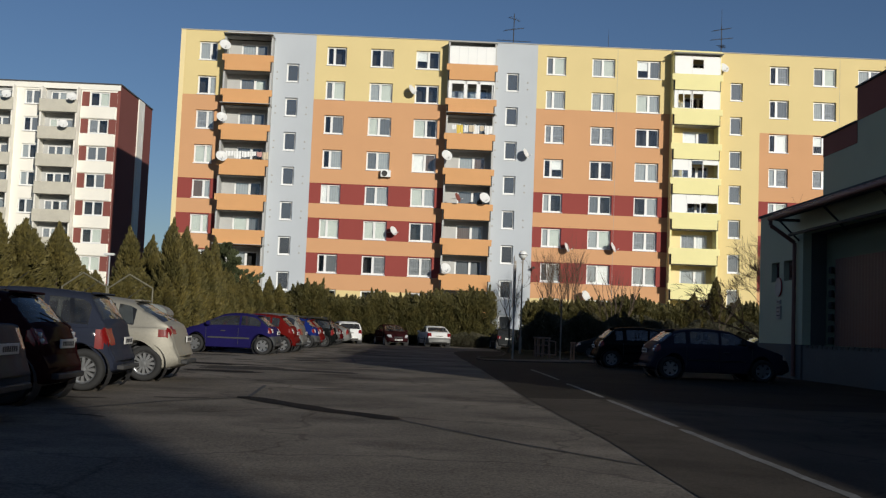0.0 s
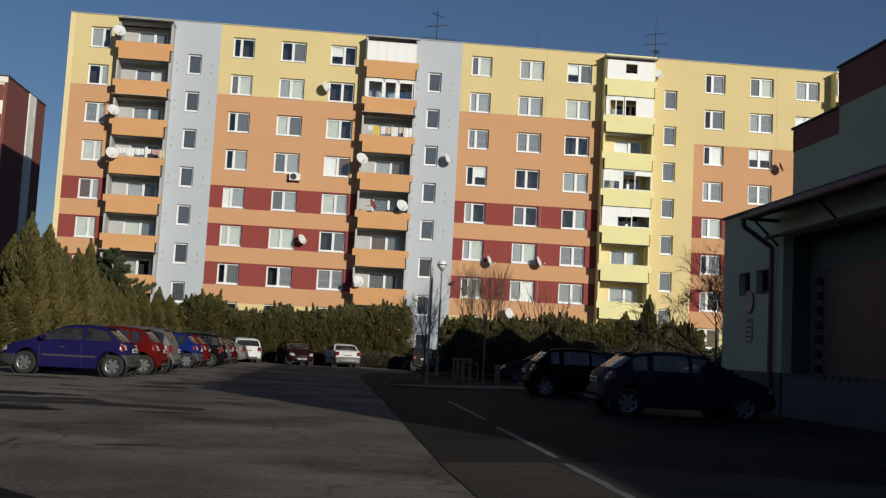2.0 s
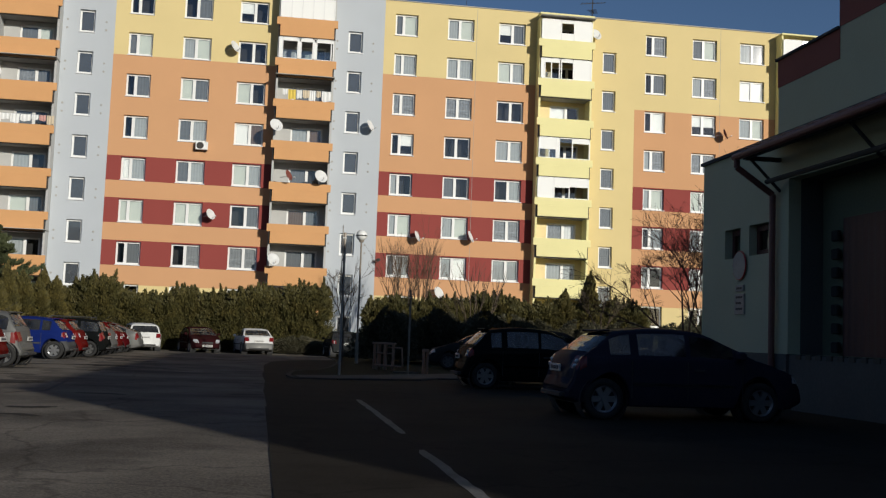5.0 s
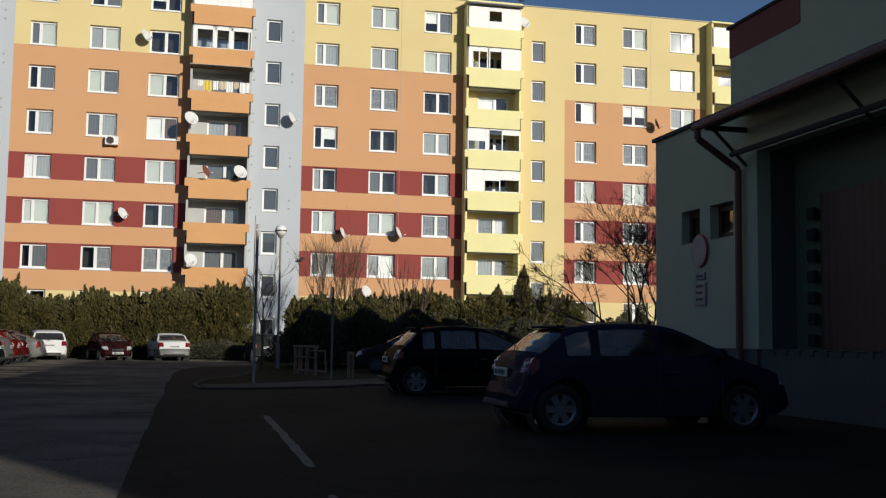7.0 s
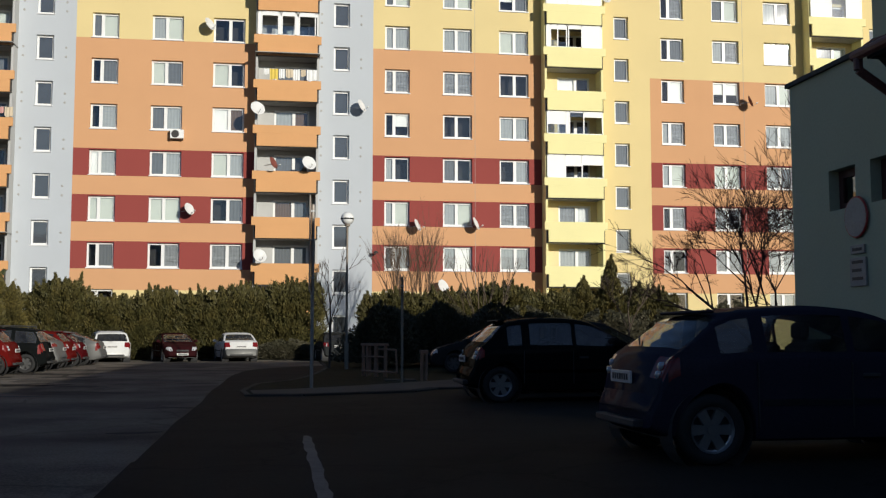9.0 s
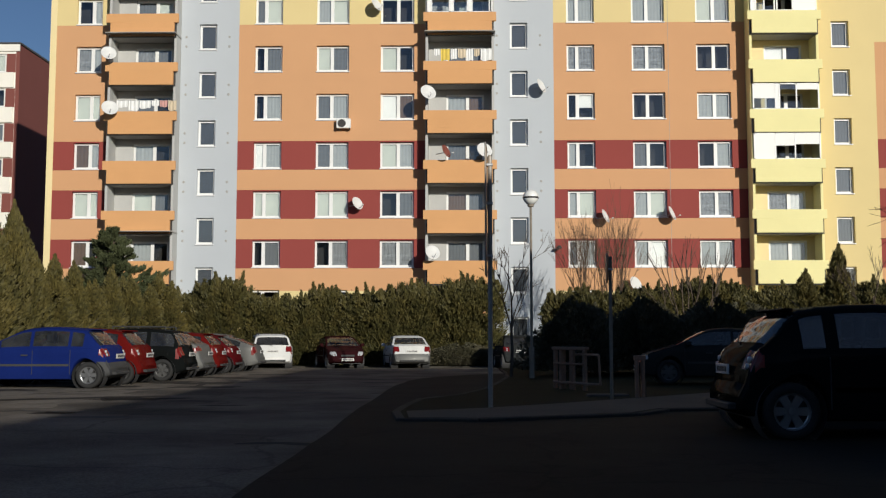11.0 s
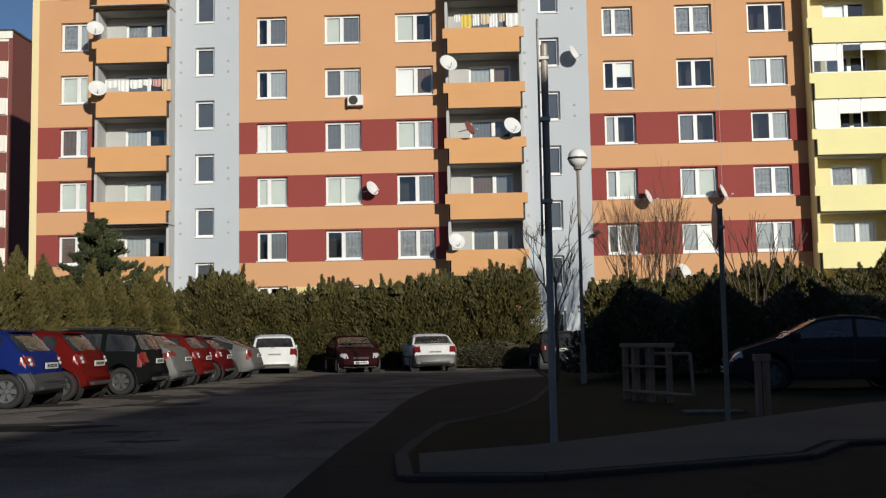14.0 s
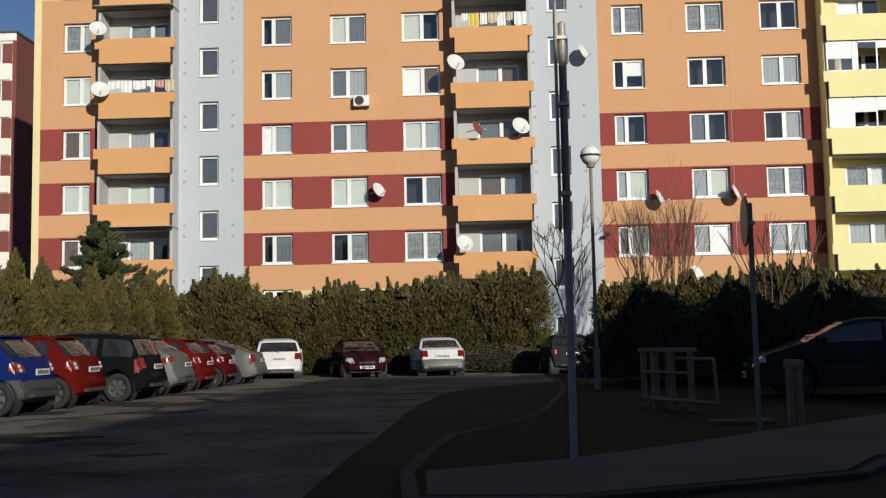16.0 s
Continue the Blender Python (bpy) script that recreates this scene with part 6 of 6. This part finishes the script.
for i, (x, y, s, sz) in enumerate(((7.5, 53.6, 0.9, 0.95), (9.5, 54.2, 0.9, 0.98), (11.6, 53.6, 0.95, 0.95), (8.4, 56.6, 1.0, 0.92), (10.6, 57.6, 1.1, 0.95), (13.4, 56.8, 1.1, 0.95), (15.6, 60.5, 1.2, 0.9), (18.2, 61.5, 1.2, 0.95), (20.8, 62.0, 1.3, 0.95), (23.8, 62.0, 1.3, 0.95), (28.2, 70.0, 0.95, 1.25))):
    t = thing("shrub", pose(x, y, 0.05, 0, 0, i * 67), "dark rounded evergreen shrub on the lawn", "shrub", "shrubs on the lawn")
    t.scale = (s, s, sz)
    part("stem", STEM, None, t)
    part("foliage", SHRUB[i % 3], None, t)

# low dark mound of groundcover in front of the hedge
t = thing("shrub", pose(4.0, 68.3, 0.05), "low dark spreading juniper by the kerb", "shrub")
t.scale = (1.05, 0.7, 0.42)
part("stem", STEM, None, t)
part("foliage", SHRUB[1], None, t)

# ---- posts, lamps, small things ----
lamp = thing("street_lamp", pose(5.98, 51.5, 0.06), "slim dark lamp post with a white globe", "street lamp")
b = Build()
b.tube((0, 0, 0), (0, 0, 0.9), 0.07, 0.07, 12)
b.tube((0, 0, 0.9), (0, 0, 4.9), 0.042, 0.035, 12)
b.lathe([(0.035, 4.88), (0.09, 4.9), (0.1, 4.97), (0.05, 4.99)], Matrix.Identity(4), 14)
part("post", b, M_POST, lamp)
b = Build()
b.lathe([(0.225 * math.sin(radians(a)), 5.17 - 0.225 * math.cos(radians(a))) for a in range(0, 181, 15)], Matrix.Identity(4), 20)
gl = part("globe", b, M_GLOBE, lamp, "white opal globe", smooth=True)
b = Build()
b.lathe([(0.228, 5.13), (0.232, 5.15), (0.228, 5.18)], Matrix.Identity(4), 20)
part("globe_band", b, M_DARKMETAL, gl)

for x, y, hh in ((-13.6, 45.0, 3.9),):
    l2 = thing("street_lamp", pose(x, y, 0), "small lamp post behind the conifers", "street lamp")
    b = Build()
    b.tube((0, 0, 0), (0, 0, hh), 0.05, 0.04, 10)
    part("post", b, M_GALV, l2)
    b = Build()
    b.cbox(-0.22, 0.22, -0.12, 0.12, hh, hh + 0.12, 0.03)
    part("lantern", b, M_DISH, l2)

# sign post by the island
sp = thing("sign_post", pose(4.42, 37.6, 0.06), "grey steel post with a tall brown sign plate", "road sign")
b = Build()
b.tube((0, 0, 0), (0, 0, 3.83), 0.035, 0.035, 12)
b.lathe([(0.036, 3.82), (0.036, 3.835), (0.018, 3.85), (0.0, 3.853)], Matrix.Identity(4), 12)
part("post", b, M_DULLZINC, sp)
# one tall plate with rounded corners and a folded rim, its edge to the lane
outline = [(sx * 0.25 + 0.08 * math.cos(radians(a)), zc + 0.08 * math.sin(radians(a))) for sx, zc, a0 in ((1, 2.08, 270), (1, 3.93, 0), (-1, 3.93, 90), (-1, 2.08, 180)) for a in range(a0, a0 + 91, 18)]
turn = pose(-0.06, 0, 0, 0, 0, 87)
b = Build()
b.prism(outline, -0.004, 0.004)
plate = part("sign_plate", b, M_SIGNBACK, sp, "tall rounded sign plate with a brown face", m=turn, fix=True)
b = Build()
for (xa, za), (xb, zb) in zip(outline, outline[1:] + outline[:1]):
    b.tube((xa, 0, za), (xb, 0, zb), 0.012, n=6)
part("rim", b, M_DULLZINC, plate, "folded bright metal rim")
for zz in (2.3, 3.1, 3.7):
    b = Build()
    b.cbox(-0.055, 0.045, -0.045, 0.045, zz - 0.02, zz + 0.02, 0.005)
    part("clamp", b, M_GALV, sp)
sp = thing("sign_post", pose(6.57, 39.9, 0.06), "grey steel post with one round road sign", "road sign")
b = Build()
b.tube((0, 0, 0), (0, 0, 2.48), 0.03, 0.03, 12)
part("post", b, M_POST, sp)
b = Build()
b.lathe([(0.0, 0.0), (0.265, 0.0), (0.275, 0.012), (0.265, 0.024), (0.0, 0.024)], pose(-0.045, 0.0, 2.28, 90, 0, -95), 28)
part("sign_plate", b, M_SIGNBACK, sp, "plain brown back of a round sign plate")
b = Build()
b.box(-0.046, 0.04, -0.05, 0.05, 2.24, 2.28)
part("clamp", b, M_GALV, sp)


def frame_rack(x, y, turn, w):
    ob = thing("wooden_rack", pose(x, y, 0.06, 0, 0, turn), "weathered wooden carpet-beating rack on the lawn", "rack", "racks on the lawn")
    for i in range(3):
        b = Build()
        b.cbox(i * w / 2 - 0.04, i * w / 2 + 0.04, -0.04, 0.04, 0, 0.84, 0.01)
        part("post", b, M_WOOD, ob)
    b = Build()
    b.cbox(-0.08, w + 0.08, -0.055, 0.06, 0.84, 0.91, 0.01)
    part("top_rail", b, M_WOOD, ob)
    b = Build()
    b.tube((w, -0.02, 0.75), (w + 0.55, -0.05, 0.75), 0.025)
    b.tube((w + 0.55, -0.05, 0.75), (w + 0.6, -0.05, 0.15), 0.025)
    b.tube((0.0, -0.055, 0.15), (w + 0.6, -0.05, 0.15), 0.025)
    b.tube((0.0, -0.055, 0.55), (w, -0.05, 0.55), 0.02)
    part("rail", b, M_WOOD, ob)


frame_rack(6.13, 44.3, -61, 0.85)
frame_rack(6.05, 44.8, -61, 0.6)
ob = thing("wooden_post_box", pose(7.2, 40.75, 0.06, 0, 0, 8), "short brown wooden post frame on the lawn", "post")
b = Build()
b.cbox(-0.085, -0.025, -0.05, 0.05, 0, 0.67, 0.008)
b.cbox(0.025, 0.085, -0.05, 0.05, 0, 0.67, 0.008)
part("post", b, M_WOOD, ob)
b = Build()
b.cbox(-0.10, 0.10, -0.06, 0.06, 0.67, 0.76, 0.008)
part("top_board", b, M_WOOD, ob)

# tube frame behind the parked cars
fr = thing("swing_frame", pose(-9.1, 27.8, 0), "bare pale metal tube frame behind the cars", "metal frame")
for i in range(2):
    b = Build()
    x = i * 1.35
    b.tube((x - 0.6, 0, 0), (x - 0.6, 0, 1.9), 0.024)
    b.tube((x - 0.6, 0, 1.9), (x, 0, 2.33), 0.024)
    b.tube((x, 0, 2.33), (x + 0.7, 0, 1.95), 0.024)
    b.tube((x + 0.7, 0, 1.95), (x + 0.7, 0, 0), 0.024)
    part("tube", b, M_DULLSTEEL, fr)

# waste container
bn = thing("waste_container", pose(-6.92, 26.8, 0.03, 0, 0, 4), "large grey zinc waste container with a domed lid", "waste container")
b = Build()
b.prism([(-0.55, 0.25), (0.55, 0.25), (0.66, 1.15), (-0.66, 1.15)], -0.5, 0.5)
for i in range(5):
    b.box(-0.58 + i * 0.26, -0.54 + i * 0.26, -0.53, -0.5, 0.3, 1.1)
part("tub", b, M_BIN, bn, fix=True)
b = Build()
pr = [(-0.68, 1.16)] + [(-0.66 * math.cos(radians(a)), 1.2 + 0.26 * math.sin(radians(a))) for a in range(0, 181, 20)] + [(0.68, 1.16)]
b.prism(pr, -0.54, 0.54)
part("lid", b, M_BIN, bn, "domed zinc lid", fix=True)
for x in (-0.42, 0.42):
    for y in (-0.36, 0.36):
        b = Build()
        b.lathe([(0.0, -0.03), (0.1, -0.03), (0.1, 0.03), (0.0, 0.03)], pose(x, y, 0.1, 90, 0, 0), 14)
        part("wheel", b, M_RUBBER, bn)
        b = Build()
        b.box(x - 0.05, x + 0.05, y - 0.04, y + 0.04, 0.12, 0.26)
        part("caster", b, M_DARKMETAL, bn)
